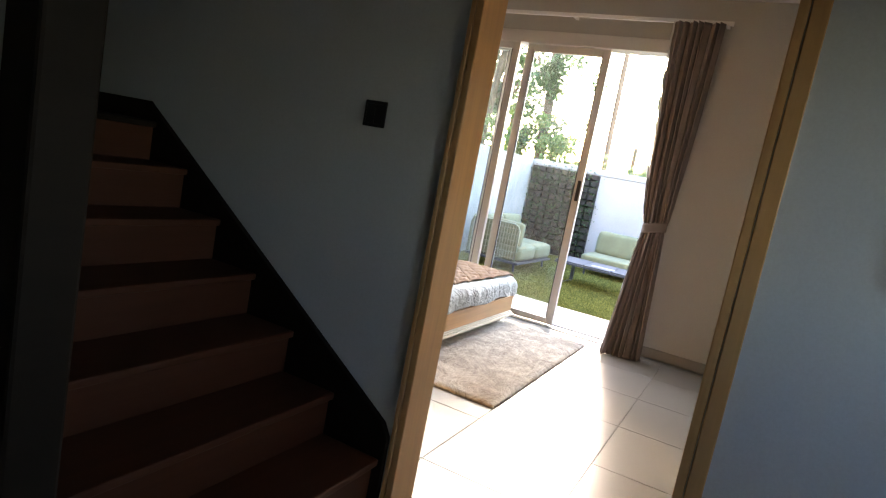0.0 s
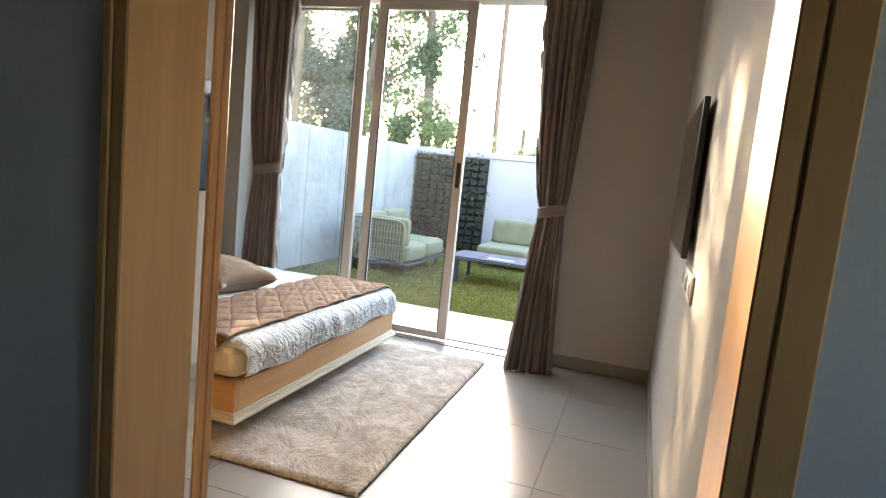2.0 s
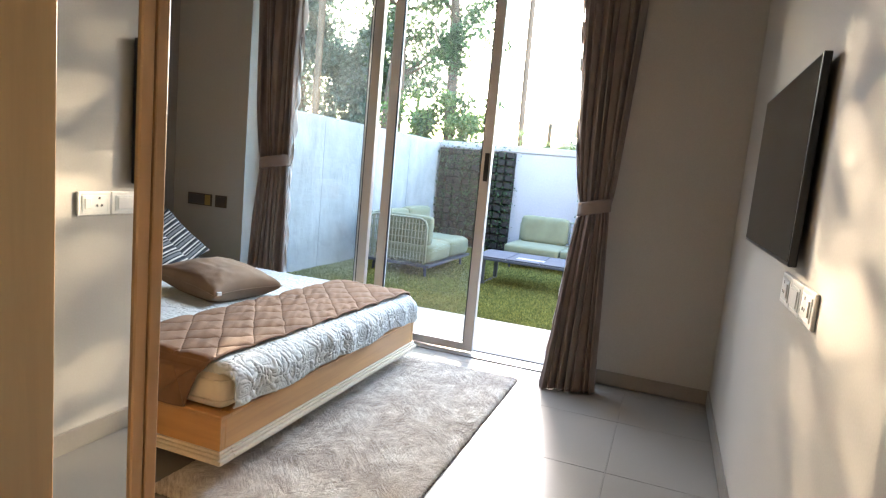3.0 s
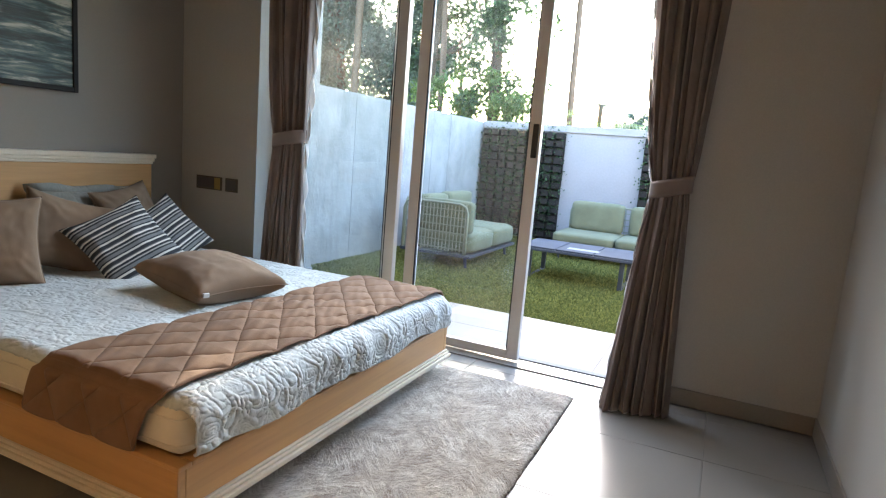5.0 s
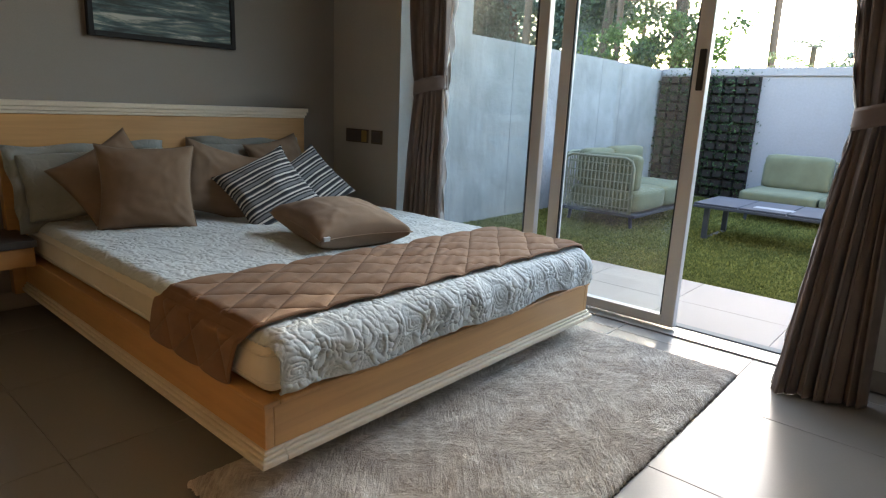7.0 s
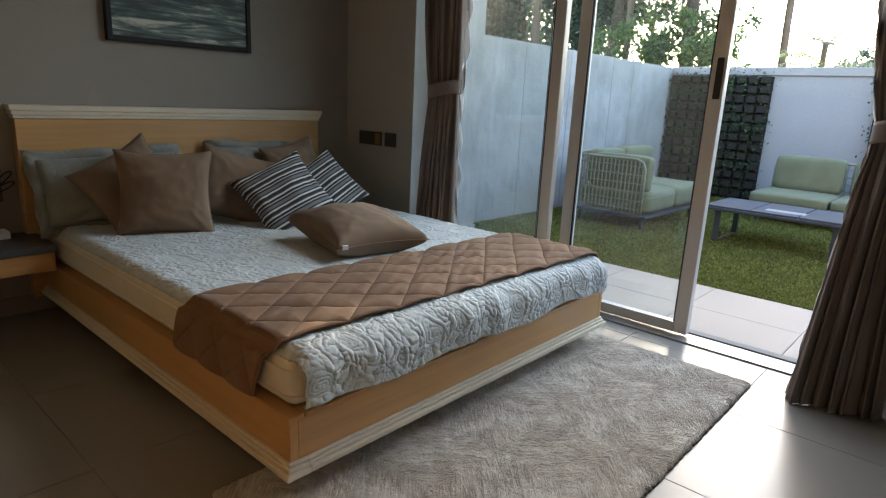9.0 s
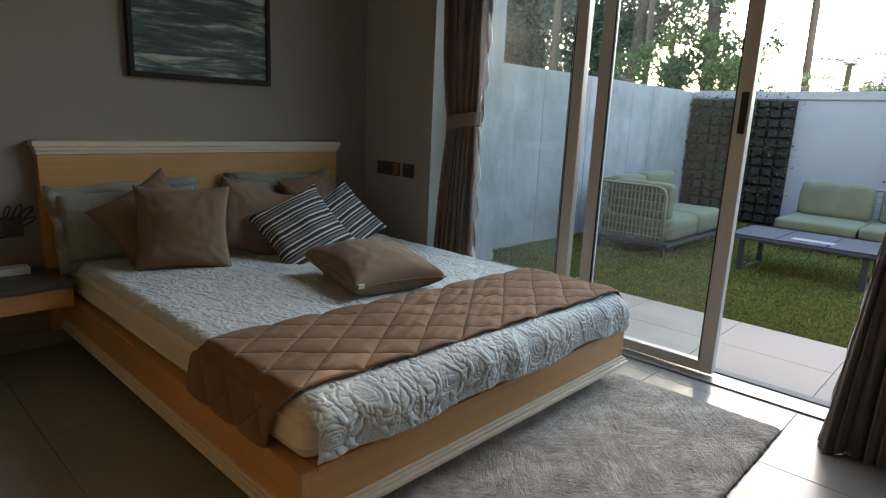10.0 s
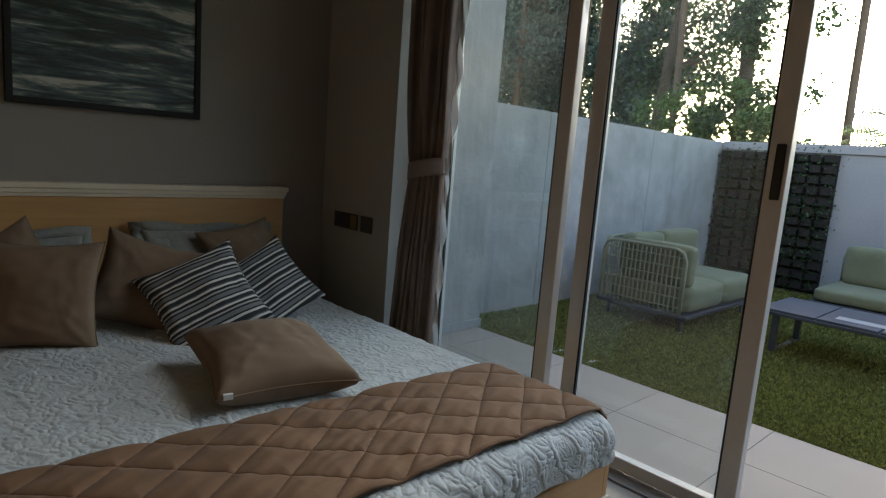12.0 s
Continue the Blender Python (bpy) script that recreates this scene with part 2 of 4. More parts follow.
def mat_glass(name):
    m = bpy.data.materials.new(name)
    m.use_nodes = True
    n, l = m.node_tree.nodes, m.node_tree.links
    n.remove(n["Principled BSDF"])
    tr, gl, mx, fr = (n.new("ShaderNodeBsdfTransparent"), n.new("ShaderNodeBsdfGlossy"), n.new("ShaderNodeMixShader"), n.new("ShaderNodeLayerWeight"))
    tr.inputs[0].default_value = (0.93, 0.955, 0.95, 1)
    dust, dmix = n.new("ShaderNodeBsdfTranslucent"), n.new("ShaderNodeMixShader")
    dust.inputs[0].default_value = (0.8, 0.8, 0.78, 1)
    film = noise_node(n, l, coords(n, l), 3.0, 5)
    mr = n.new("ShaderNodeMapRange")
    mr.inputs["From Min"].default_value, mr.inputs["From Max"].default_value = 0.3, 0.75
    mr.inputs["To Min"].default_value, mr.inputs["To Max"].default_value = 0.003, 0.010
    l.new(film, mr.inputs["Value"]), l.new(mr.outputs[0], dmix.inputs[0])
    l.new(tr.outputs[0], dmix.inputs[1]), l.new(dust.outputs[0], dmix.inputs[2])
    gl.inputs["Roughness"].default_value = 0.01
    fr.inputs[0].default_value = 0.5
    pw, ml = n.new("ShaderNodeMath"), n.new("ShaderNodeMath")
    pw.operation, ml.operation = "POWER", "MULTIPLY_ADD"
    pw.inputs[1].default_value, ml.inputs[1].default_value, ml.inputs[2].default_value = 5.0, 0.9, 0.035
    l.new(fr.outputs["Facing"], pw.inputs[0]), l.new(pw.outputs[0], ml.inputs[0])
    l.new(ml.outputs[0], mx.inputs[0]), l.new(dmix.outputs[0], mx.inputs[1]), l.new(gl.outputs[0], mx.inputs[2])
    l.new(mx.outputs[0], n["Material Output"].inputs[0])
    return m


GLASS = mat_glass("clear_door_glass")
MIRROR = mat_new("silver_mirror", (0.88, 0.9, 0.89), 0.02, 1.0)[0]
SCREEN = mat_new("dark_screen_glass", (0.010, 0.011, 0.013), 0.05, 0.0, 0.5)[0]


def mat_rug():
    base = (0.5, 0.42, 0.34)
    m, n, l, b = mat_new("shaggy_rug_pile", base, 0.95, spec=0.1)
    tc, sep, com = n.new("ShaderNodeTexCoord"), n.new("ShaderNodeSeparateXYZ"), n.new("ShaderNodeCombineXYZ")
    l.new(tc.outputs["Object"], sep.inputs[0])

    def op(kind, a, c=None, val=0.0):
        k = n.new("ShaderNodeMath")
        k.operation = kind
        l.new(a, k.inputs[0])
        if c is not None:
            l.new(c, k.inputs[1])
        else:
            k.inputs[1].default_value = val
        return k.outputs[0]

    zig = op("PINGPONG", sep.outputs[1], None, 0.34)
    zag = op("PINGPONG", sep.outputs[0], None, 0.31)
    along, across = op("ADD", zag, zig), op("SUBTRACT", zag, zig)
    l.new(op("MULTIPLY", along, None, 6.0), com.inputs[0])
    l.new(op("MULTIPLY", across, None, 48.0), com.inputs[1])
    streak = noise_node(n, l, com.outputs[0], 1.0, 5, 0.7, 1.2)
    blot = noise_node(n, l, coords(n, l), 4.5, 5, 0.65, 1.2)
    fine = noise_node(n, l, coords(n, l), 260, 3)
    c = ramp(n, l, streak, [(0.36, (0.25, 0.185, 0.125)), (0.5, (0.56, 0.485, 0.385)), (0.62, (0.84, 0.785, 0.68))])
    c = mixed(n, l, 0.5, c, ramp(n, l, blot, [(0.38, (0.32, 0.25, 0.19)), (0.5, (0.57, 0.495, 0.395)), (0.6, (0.84, 0.785, 0.68))]))
    l.new(c, b.inputs["Base Color"])
    b.inputs["Sheen Weight"].default_value = 0.4
    hs = n.new("ShaderNodeMath")
    hs.operation = "ADD"
    l.new(op("MULTIPLY", streak, None, 2.0), hs.inputs[0]), l.new(fine, hs.inputs[1])
    bump(n, l, b, hs.outputs[0], 0.8, 0.012)
    return m


def mat_painting():
    m, n, l, b = mat_new("sea_painting", (0.1, 0.15, 0.17), 0.55)
    v = coords(n, l, (1, 1.6, 14))
    f = noise_node(n, l, v, 1.6, 8, 0.65, 0.5)
    g = noise_node(n, l, coords(n, l, (1, 5, 45)), 1.2, 6, 0.7)
    c1 = ramp(n, l, f, [(0.42, (0.006, 0.010, 0.012)), (0.48, (0.025, 0.06, 0.06)), (0.52, (0.07, 0.12, 0.12)), (0.56, (0.19, 0.21, 0.18)), (0.62, (0.5, 0.49, 0.42))])
    c2 = ramp(n, l, g, [(0.35, (0.02, 0.05, 0.045)), (0.55, (0.13, 0.16, 0.15)), (0.72, (0.5, 0.5, 0.45))])
    l.new(mixed(n, l, 0.2, c1, c2), b.inputs["Base Color"])
    bump(n, l, b, g, 0.3, 0.003)
    return m


RUG, PAINTING = mat_rug(), mat_painting()


# ---- mesh helpers ----
def box(bm, x0, x1, y0, y1, z0, z1, bevel=0.0, seg=2):
    r = bmesh.ops.create_cube(bm, size=1, matrix=Matrix.Translation(((x0 + x1) / 2, (y0 + y1) / 2, (z0 + z1) / 2)) @ Matrix.Diagonal((abs(x1 - x0), abs(y1 - y0), abs(z1 - z0), 1)))
    if bevel:
        es = {e for v in r["verts"] for e in v.link_edges}
        bmesh.ops.bevel(bm, geom=list(es), offset=bevel, segments=seg, affect="EDGES", profile=0.5)


def boxed(*a, **k):
    bm = bmesh.new()
    box(bm, *a, **k)
    return bm


def mesh_from(name, bm, material, smooth=False):
    me = bpy.data.meshes.new(name)
    bm.to_mesh(me)
    bm.free()
    me.materials.append(material)
    if smooth:
        me.polygons.foreach_set("use_smooth", [True] * len(me.polygons))
    return me


def thing(name, label, category, at=(0, 0, 0), group="", kind=""):
    e = new(name)
    e.location = at
    e.empty_display_size = 0.1
    return tagged(e, label, category, group, kind)


def part(name, bm, material, parent, label="", smooth=False):
    """Links a bmesh, in world coordinates, as one mesh under its thing."""
    ob = new(name, mesh_from(name, bm, material, smooth))
    adopt(ob, parent)
    return tagged(ob, label)


def adopt(ob, parent):
    p, m = parent, Matrix.Identity(4)
    while p:
        m = p.matrix_basis @ m if p.parent is None else p.matrix_parent_inverse @ p.matrix_basis @ m
        p = p.parent
    ob.parent = parent
    ob.matrix_parent_inverse = m.inverted()


def single(name, bm, material, label, category="", group="", kind="", smooth=False):
    return tagged(new(name, mesh_from(name, bm, material, smooth)), label, category, group, kind)


def tube(bm, pts, r0, r1=None, sides=8, closed=False):
    """A round bar through points, tapering from r0 to r1."""
    r1 = r0 if r1 is None else r1
    pts = [Vector(p) for p in pts]
    rings, count = [], len(pts)
    side = None
    for i, p in enumerate(pts):
        a, b = pts[(i - 1) % count if closed else max(i - 1, 0)], pts[(i + 1) % count if closed else min(i + 1, count - 1)]
        d = (b - a).normalized()
        if side is None:
            side = d.orthogonal().normalized()
        side = (side - d * side.dot(d)).normalized()
        up = d.cross(side)
        r = r0 + (r1 - r0) * i / max(count - 1, 1)
        rings.append([bm.verts.new(p + (side * math.cos(k * 2 * math.pi / sides) + up * math.sin(k * 2 * math.pi / sides)) * r) for k in range(sides)])
    for i in range(count if closed else count - 1):
        A, B = rings[i], rings[(i + 1) % count]
        for k in range(sides):
            bm.faces.new((A[k], A[(k + 1) % sides], B[(k + 1) % sides], B[k]))
    if not closed:
        bm.faces.new(rings[0][::-1]), bm.faces.new(rings[-1])
    return bm


def sheet(name, P, material, smooth=True):
    """A mesh from an array of points (rows, columns, 3)."""
    a, b = P.shape[:2]
    i = np.arange(a * b).reshape(a, b)
    faces = np.stack([i[:-1, :-1], i[:-1, 1:], i[1:, 1:], i[1:, :-1]], -1).reshape(-1, 4)
    me = bpy.data.meshes.new(name)
    me.from_pydata(P.reshape(-1, 3).tolist(), [], faces.tolist())
    me.materials.append(material)
    me.polygons.foreach_set("use_smooth", [smooth] * len(me.polygons))
    return me


def thicken(ob, t, offset=-1.0):
    s = ob.modifiers.new("thickness", "SOLIDIFY")
    s.thickness, s.offset = t, offset
    return ob


# ---- plan, in metres ----
TV_X, HEAD_X, FAR_Y, HALL_Y, ROOM_Y, COL_Y, COL_X = 0.15, -4.21, 6.09, 2.161, 2.33, 5.882, -3.488
JAMB_L, JAMB_R, CEIL_Z, HEAD_Z = -0.907, 0.080, 3.3, 2.45
OPEN_L, OPEN_R, OPEN_TOP = -3.488, -0.72, 2.93


def wall(name, *boxes, material=WALL, label="painted plaster wall"):
    bm = bmesh.new()
    for b in boxes:
        box(bm, *b)
    return single(name, bm, material, label, "wall", kind="structure")


wall("wall_tv", (TV_X, TV_X + 0.2, ROOM_Y, FAR_Y + 0.25, 0, CEIL_Z), label="off-white plaster wall behind the television")
wall("wall_headboard", (HEAD_X - 0.2, HEAD_X, ROOM_Y - 0.2, FAR_Y + 0.25, 0, CEIL_Z), material=TEXWALL_DIM, label="off-white textured wall behind the bed, its colour darkened for shade")
wall("wall_garden_side", (OPEN_R, TV_X, FAR_Y, FAR_Y + 0.25, 0, CEIL_Z), label="off-white wall beside the sliding garden door")
wall("wall_over_door", (OPEN_L, OPEN_R, FAR_Y, FAR_Y + 0.25, OPEN_TOP, CEIL_Z), label="off-white wall over the sliding garden door")
wall("wall_column", (HEAD_X, OPEN_L, COL_Y, FAR_Y + 0.25, 0, CEIL_Z), label="off-white column wall beside the bed")
wall("wall_doorway", (HEAD_X, JAMB_L - 0.03, HALL_Y + 0.09, ROOM_Y, 0, CEIL_Z), (JAMB_R + 0.03, 2.4, HALL_Y + 0.09, ROOM_Y, 0, CEIL_Z),
     (JAMB_L - 0.03, JAMB_R + 0.03, HALL_Y + 0.09, ROOM_Y, HEAD_Z + 0.03, CEIL_Z), label="off-white wall with the bedroom doorway")
wall("wall_hall", (-4.6, JAMB_L - 0.03, HALL_Y, HALL_Y + 0.086, 0, 5.0), (JAMB_R + 0.03, 2.4, HALL_Y, HALL_Y + 0.086, 0, 5.0),
     (JAMB_L - 0.03, JAMB_R + 0.03, HALL_Y, HALL_Y + 0.086, HEAD_Z + 0.03, 5.0), material=HALLWALL, label="blue-grey painted hall wall beside the stairs")
# unseen opening added here, sized to let sky light into the hall
wall("wall_hall_end", (2.4, 2.6, -2.2, 0.95, 0, 5.0), (2.4, 2.6, 1.65, HALL_Y, 0, 5.0), (2.4, 2.6, 0.95, 1.65, 2.2, 5.0), (2.4, 2.6, 0.95, 1.65, 0, 1.35), material=HALLWALL, label="blue-grey hall end wall with an added opening for daylight")
wall("wall_hall_back", (-4.6, 2.6, -2.4, -2.2, 0, 5.0), material=HALLWALL, label="blue-grey hall back wall")
wall("wall_stair_end", (-4.8, -4.6, -2.4, HALL_Y + 0.086, 0, 5.0), material=HALLWALL, label="blue-grey stairwell end wall")
single("ceiling", boxed(HEAD_X - 0.2, TV_X + 0.2, HALL_Y + 0.09, FAR_Y + 0.25, CEIL_Z, CEIL_Z + 0.15), CEIL, "white painted bedroom ceiling", "ceiling", kind="structure")
single("ceiling_hall", boxed(-4.8, 2.6, -2.4, HALL_Y + 0.09, 5.0, 5.15), CEIL, "white painted stair hall ceiling", "ceiling", kind="structure")

# skirting tiles
bm = bmesh.new()
box(bm, TV_X - 0.012, TV_X, ROOM_Y, FAR_Y - 0.014, 0.002, 0.10, 0.002, 1)
box(bm, OPEN_R, TV_X, FAR_Y - 0.012, FAR_Y, 0.002, 0.10, 0.002, 1)
box(bm, HEAD_X, HEAD_X + 0.012, ROOM_Y, COL_Y - 0.014, 0.002, 0.10, 0.002, 1)
box(bm, HEAD_X, COL_X, COL_Y - 0.012, COL_Y, 0.002, 0.10, 0.002, 1)
single("baseboard", bm, mat_grainy("skirting_tile", (0.24, 0.22, 0.19), 0.4, 2, 80, 0.06, 0.05, 0.002), "beige tile baseboard along the walls", "baseboard", kind="structure")

# ---- doorway lining ----
door_lining = thing("door_frame", "light oak lining and casing of the bedroom doorway", "door frame", (JAMB_L, HALL_Y, 0), kind="structure")
for side, x0, x1 in (("jamb", JAMB_L - 0.03, JAMB_L), ("jamb", JAMB_R, JAMB_R + 0.03)):
    part(side, boxed(x0, x1, HALL_Y - 0.012, ROOM_Y + 0.012, 0, HEAD_Z, 0.003, 1), OAK_V, door_lining)
part("head", boxed(JAMB_L - 0.03, JAMB_R + 0.03, HALL_Y - 0.012, ROOM_Y + 0.012, HEAD_Z, HEAD_Z + 0.03, 0.003, 1), OAK, door_lining)
for x0, x1 in ((JAMB_L - 0.052, JAMB_L - 0.032), (JAMB_R + 0.032, JAMB_R + 0.082)):
    part("casing", boxed(x0, x1, HALL_Y - 0.014, HALL_Y - 0.001, 0, HEAD_Z + 0.06, 0.003, 1), OAK_V, door_lining)

# ---- sliding garden door ----
win = thing("door_1", "aluminium sliding glass garden door standing half open", "sliding door", (-2.0, 6.15, 0), kind="structure")
bm = bmesh.new()
box(bm, OPEN_L, OPEN_L + 0.05, 6.078, 6.262, 0, OPEN_TOP, 0.003, 1)
box(bm, OPEN_R - 0.05, OPEN_R, 6.093, 6.262, 0, OPEN_TOP, 0.003, 1)
box(bm, OPEN_L + 0.05, OPEN_R - 0.05, 6.078, 6.262, OPEN_TOP - 0.12, OPEN_TOP, 0.003, 1)
part("outer_frame", bm, ALU, win)
bm = bmesh.new()
box(bm, OPEN_L + 0.05, OPEN_R - 0.05, 6.07, 6.24, 0.0, 0.008, 0.001, 1)
part("floor_track", bm, FLOORTILE, win, "flush stone-coloured threshold")
part("guide_rail", boxed(OPEN_L + 0.05, OPEN_R - 0.05, 6.226, 6.236, 0.008, 0.013), RUBBER, win)


def sash(x0, x1, y0, handle=None):
    """A deep aluminium sash with its glass set near the room face."""
    w, y1, top = 0.074, y0 + 0.052, OPEN_TOP - 0.12
    s = part("sash", boxed(x0, x0 + w, y0, y1, 0.022, top, 0.004, 2), ALU, win)
    for a, b, c, d in ((x1 - w, x1, 0.022, top), (x0 + w, x1 - w, 0.022, 0.082), (x0 + w, x1 - w, top - 0.07, top)):
        part("rail", boxed(a, b, y0, y1, c, d, 0.004, 2), ALU, s)
    bm = bmesh.new()
    for a, b in ((x0 + w, x0 + w + 0.008), (x1 - w - 0.008, x1 - w)):
        box(bm, a, b, y0 + 0.004, y0 + 0.020, 0.082, top - 0.07)
    part("gasket", bm, RUBBER, s)
    g = part("pane", boxed(x0 + w, x1 - w, y0 + 0.009, y0 + 0.015, 0.082, top - 0.07), GLASS, s, "clear glass pane")
    g.visible_shadow = False
    if handle:
        part("handle", boxed(handle - 0.017, handle + 0.017, y0 - 0.006, y0 - 0.0005, 1.318, 1.525, 0.0055, 2), BLACK, s, "black recessed pull handle")


sash(-3.435, -2.448, 6.086)
sash(-2.385, -1.515, 6.142, -1.546)
sash(-3.435, -2.53, 6.198)

# ---- floors ----
floor = single("floor", boxed(HEAD_X - 0.2, TV_X + 0.2, HALL_Y + 0.09, FAR_Y + 0.25, -0.12, -0.004), GROUT, "grey-beige matt tiled bedroom floor", "floor", kind="structure")
hall_floor = single("floor_hall", boxed(-4.8, 2.6, -2.4, HALL_Y + 0.09, -0.12, -0.004), GROUT, "grey-beige matt tiled hall floor", "floor", kind="structure")
terrace = single("pavement", boxed(-4.39, 3.0, FAR_Y + 0.25, 7.38, -0.14, -0.022), mat_grainy("paving_joint", (0.28, 0.24, 0.20), 0.9, 4, 90, 0.1, 0.2, 0.003), "pale paved terrace strip outside the garden door", "pavement", kind="structure")

# ---- garden ground and walls ----
GX, GY = -4.39, 12.52
single("ground", boxed(-160, 160, 7.38, 320, -0.5, -0.04), TURF, "lawn and open ground", "ground", kind="structure")
gw = single("wall_garden", boxed(GX - 0.15, GX, 7.396, GY + 0.15, -0.3, 1.89), CONCRETE, "pale grey painted garden side wall", "wall", kind="structure")
bm = bmesh.new()
box(bm, GX - 0.15, -4.10, FAR_Y + 0.25, 7.395, -0.3, 4.5)
single("wall_wing", bm, CONCRETE, "pale grey wing wall of the house", "wall", kind="structure")
single("trim", boxed(-4.0995, -4.085, FAR_Y + 0.26, 7.405, -0.01, 0.065, 0.003, 1), JOINT, "grey skirting strip along the wing wall", "skirting", kind="structure")
bm = bmesh.new()
for y in (7.62, 8.50, 9.45, 10.53, 11.13):
    box(bm, GX - 0.002, GX + 0.003, y - 0.007, y + 0.007, -0.03, 1.885)
single("wall_joints", bm, JOINT, "dark joints between wall panels", "trim", kind="structure")
single("wall_garden_back", boxed(GX - 0.15, 3.2, GY, GY + 0.15, -0.3, 1.79), BACKWALL, "grey painted garden back wall", "wall", kind="structure")
single("coping", boxed(GX, 3.2, GY - 0.03, GY + 0.18, 1.79, 1.905, 0.01, 2), BACKWALL, "grey concrete coping on the back wall", "coping", kind="structure")
single("wall_garden_right", boxed(3.0, 3.2, FAR_Y + 0.25, GY, -0.3, 1.89), CONCRETE, "grey garden boundary wall", "wall", kind="structure")
single("wall_house", boxed(0.35, 3.2, FAR_Y + 0.02, FAR_Y + 0.25, -0.1, 4.5), CONCRETE, "pale grey house wall", "wall", kind="structure")

# ---- stairs in the hall ----
stairs = thing("staircase", "dark wooden stairs climbing along the hall wall", "stairs", (-1.1, 1.7, 0), kind="structure")
ST_Y0, ST_Y1, RUN, RISE = 0.80, HALL_Y - 0.03, 0.262, 0.190
for i in range(7):
    nx, nz = -0.985 - RUN * i, 0.238 + RISE * i
    z_low = 0 if i == 0 else nz - RISE
    deep = RUN if i < 6 else 1.5
    part("riser", boxed(nx - 0.045, nx - 0.025, ST_Y0, ST_Y1, z_low, nz - 0.03), TREAD, stairs)
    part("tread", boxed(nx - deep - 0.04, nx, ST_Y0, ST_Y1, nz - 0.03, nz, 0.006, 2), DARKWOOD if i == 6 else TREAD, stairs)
# sloping skirt against the wall, levelling out at the landing
prof = [(-0.968, 0.0), (-0.968, 0.33), (-1.0, 0.385), (-2.65, 1.474), (-4.55, 1.474), (-4.55, 1.30), (-2.75, 1.30), (-1.25, 0.0)]
bm = bmesh.new()
lo = [bm.verts.new((x, HALL_Y - 0.028, z)) for x, z in prof]
hi = [bm.verts.new((x, HALL_Y - 0.001, z)) for x, z in prof]
bm.faces.new(lo), bm.faces.new(hi[::-1])
for i in range(len(prof)):
    j = (i + 1) % len(prof)
    bm.faces.new((lo[i], hi[i], hi[j], lo[j]))
bmesh.ops.recalc_face_normals(bm, faces=bm.faces)
part("skirt", bm, DARKWOOD, stairs)
part("newel_post", boxed(-1.02, -0.91, ST_Y0 - 0.11, ST_Y0 - 0.002, 0, 1.62, 0.008, 2), DARKWOOD, stairs)
bm = bmesh.new()
for i in range(7):
    box(bm, -1.2 - RUN * (i + 1), -1.2 - RUN * i, ST_Y0 - 0.07, ST_Y0 - 0.02, 0, 0.45 + RISE * i)
part("stringer", bm, DARKWOOD, stairs)
part("handrail", tube(bmesh.new(), [(-1.14, ST_Y0 - 0.05, 1.40), (-2.70, ST_Y0 - 0.05, 2.58)], 0.03, sides=10), DARKWOOD, stairs)
for i in range(11):
    x = -1.30 - 0.13 * i
    part("baluster", boxed(x - 0.012, x + 0.012, ST_Y0 - 0.062, ST_Y0 - 0.038, 0.42 + 0.75 * (-1.2 - x), 1.42 + 0.757 * (-1.14 - x)), DARKWOOD, stairs)

sw = thing("light_switch", "dark switch plate on the hall wall", "switch", (-1.30, HALL_Y, 1.57))
part("plate", boxed(-1.352, -1.248, HALL_Y - 0.010, HALL_Y - 0.0005, 1.531, 1.634, 0.004, 2), BLACK, sw)
for x in (-1.339, -1.298):
    part("rocker", boxed(x, x + 0.037, HALL_Y - 0.014, HALL_Y - 0.0105, 1.544, 1.621, 0.002, 1), BLACK, sw)

pf = thing("picture_frame", "white framed picture on the hall wall", "picture", (0.66, HALL_Y, 1.65))
for a, b, c, d in ((0.51, 0.54, 1.34, 1.9), (0.91, 0.94, 1.34, 1.9), (0.54, 0.91, 1.34, 1.37), (0.54, 0.91, 1.87, 1.9)):
    part("frame_bar", boxed(a, b, HALL_Y - 0.03, HALL_Y - 0.0005, c, d, 0.003, 1), PAPER, pf)
part("sheet", boxed(0.54, 0.91, HALL_Y - 0.012, HALL_Y - 0.001, 1.37, 1.87), mat_grainy("grey_print", (0.42, 0.45, 0.45), 0.6, 5, 80, 0.15, 0.02, 0.001), pf)

# ---- wardrobe with the mirrored end ----
wr = thing("wardrobe", "light oak wardrobe with a tall mirror on its end", "wardrobe", (-2.4, ROOM_Y, 0))
part("body", boxed(-3.65, -1.255, ROOM_Y + 0.014, 2.76, 0.0, 2.55, 0.002, 1), OAK_V, wr)
part("mirror", boxed(-1.254, -1.212, ROOM_Y + 0.016, 2.728, 0.05, 2.5), MIRROR, wr, "tall mirror panel")
part("edge_strip", boxed(-1.254, -1.205, 2.730, 2.762, 0.0, 2.55, 0.003, 1), OAK_V, wr)
for i in range(4):
    part("door", boxed(-1.255 - 0.60 * (i + 1) + 0.003, -1.255 - 0.60 * i - 0.003 + (0.05 if i == 0 else 0), 2.768, 2.800, 0.02, 2.53, 0.004, 2), OAK_V, wr)

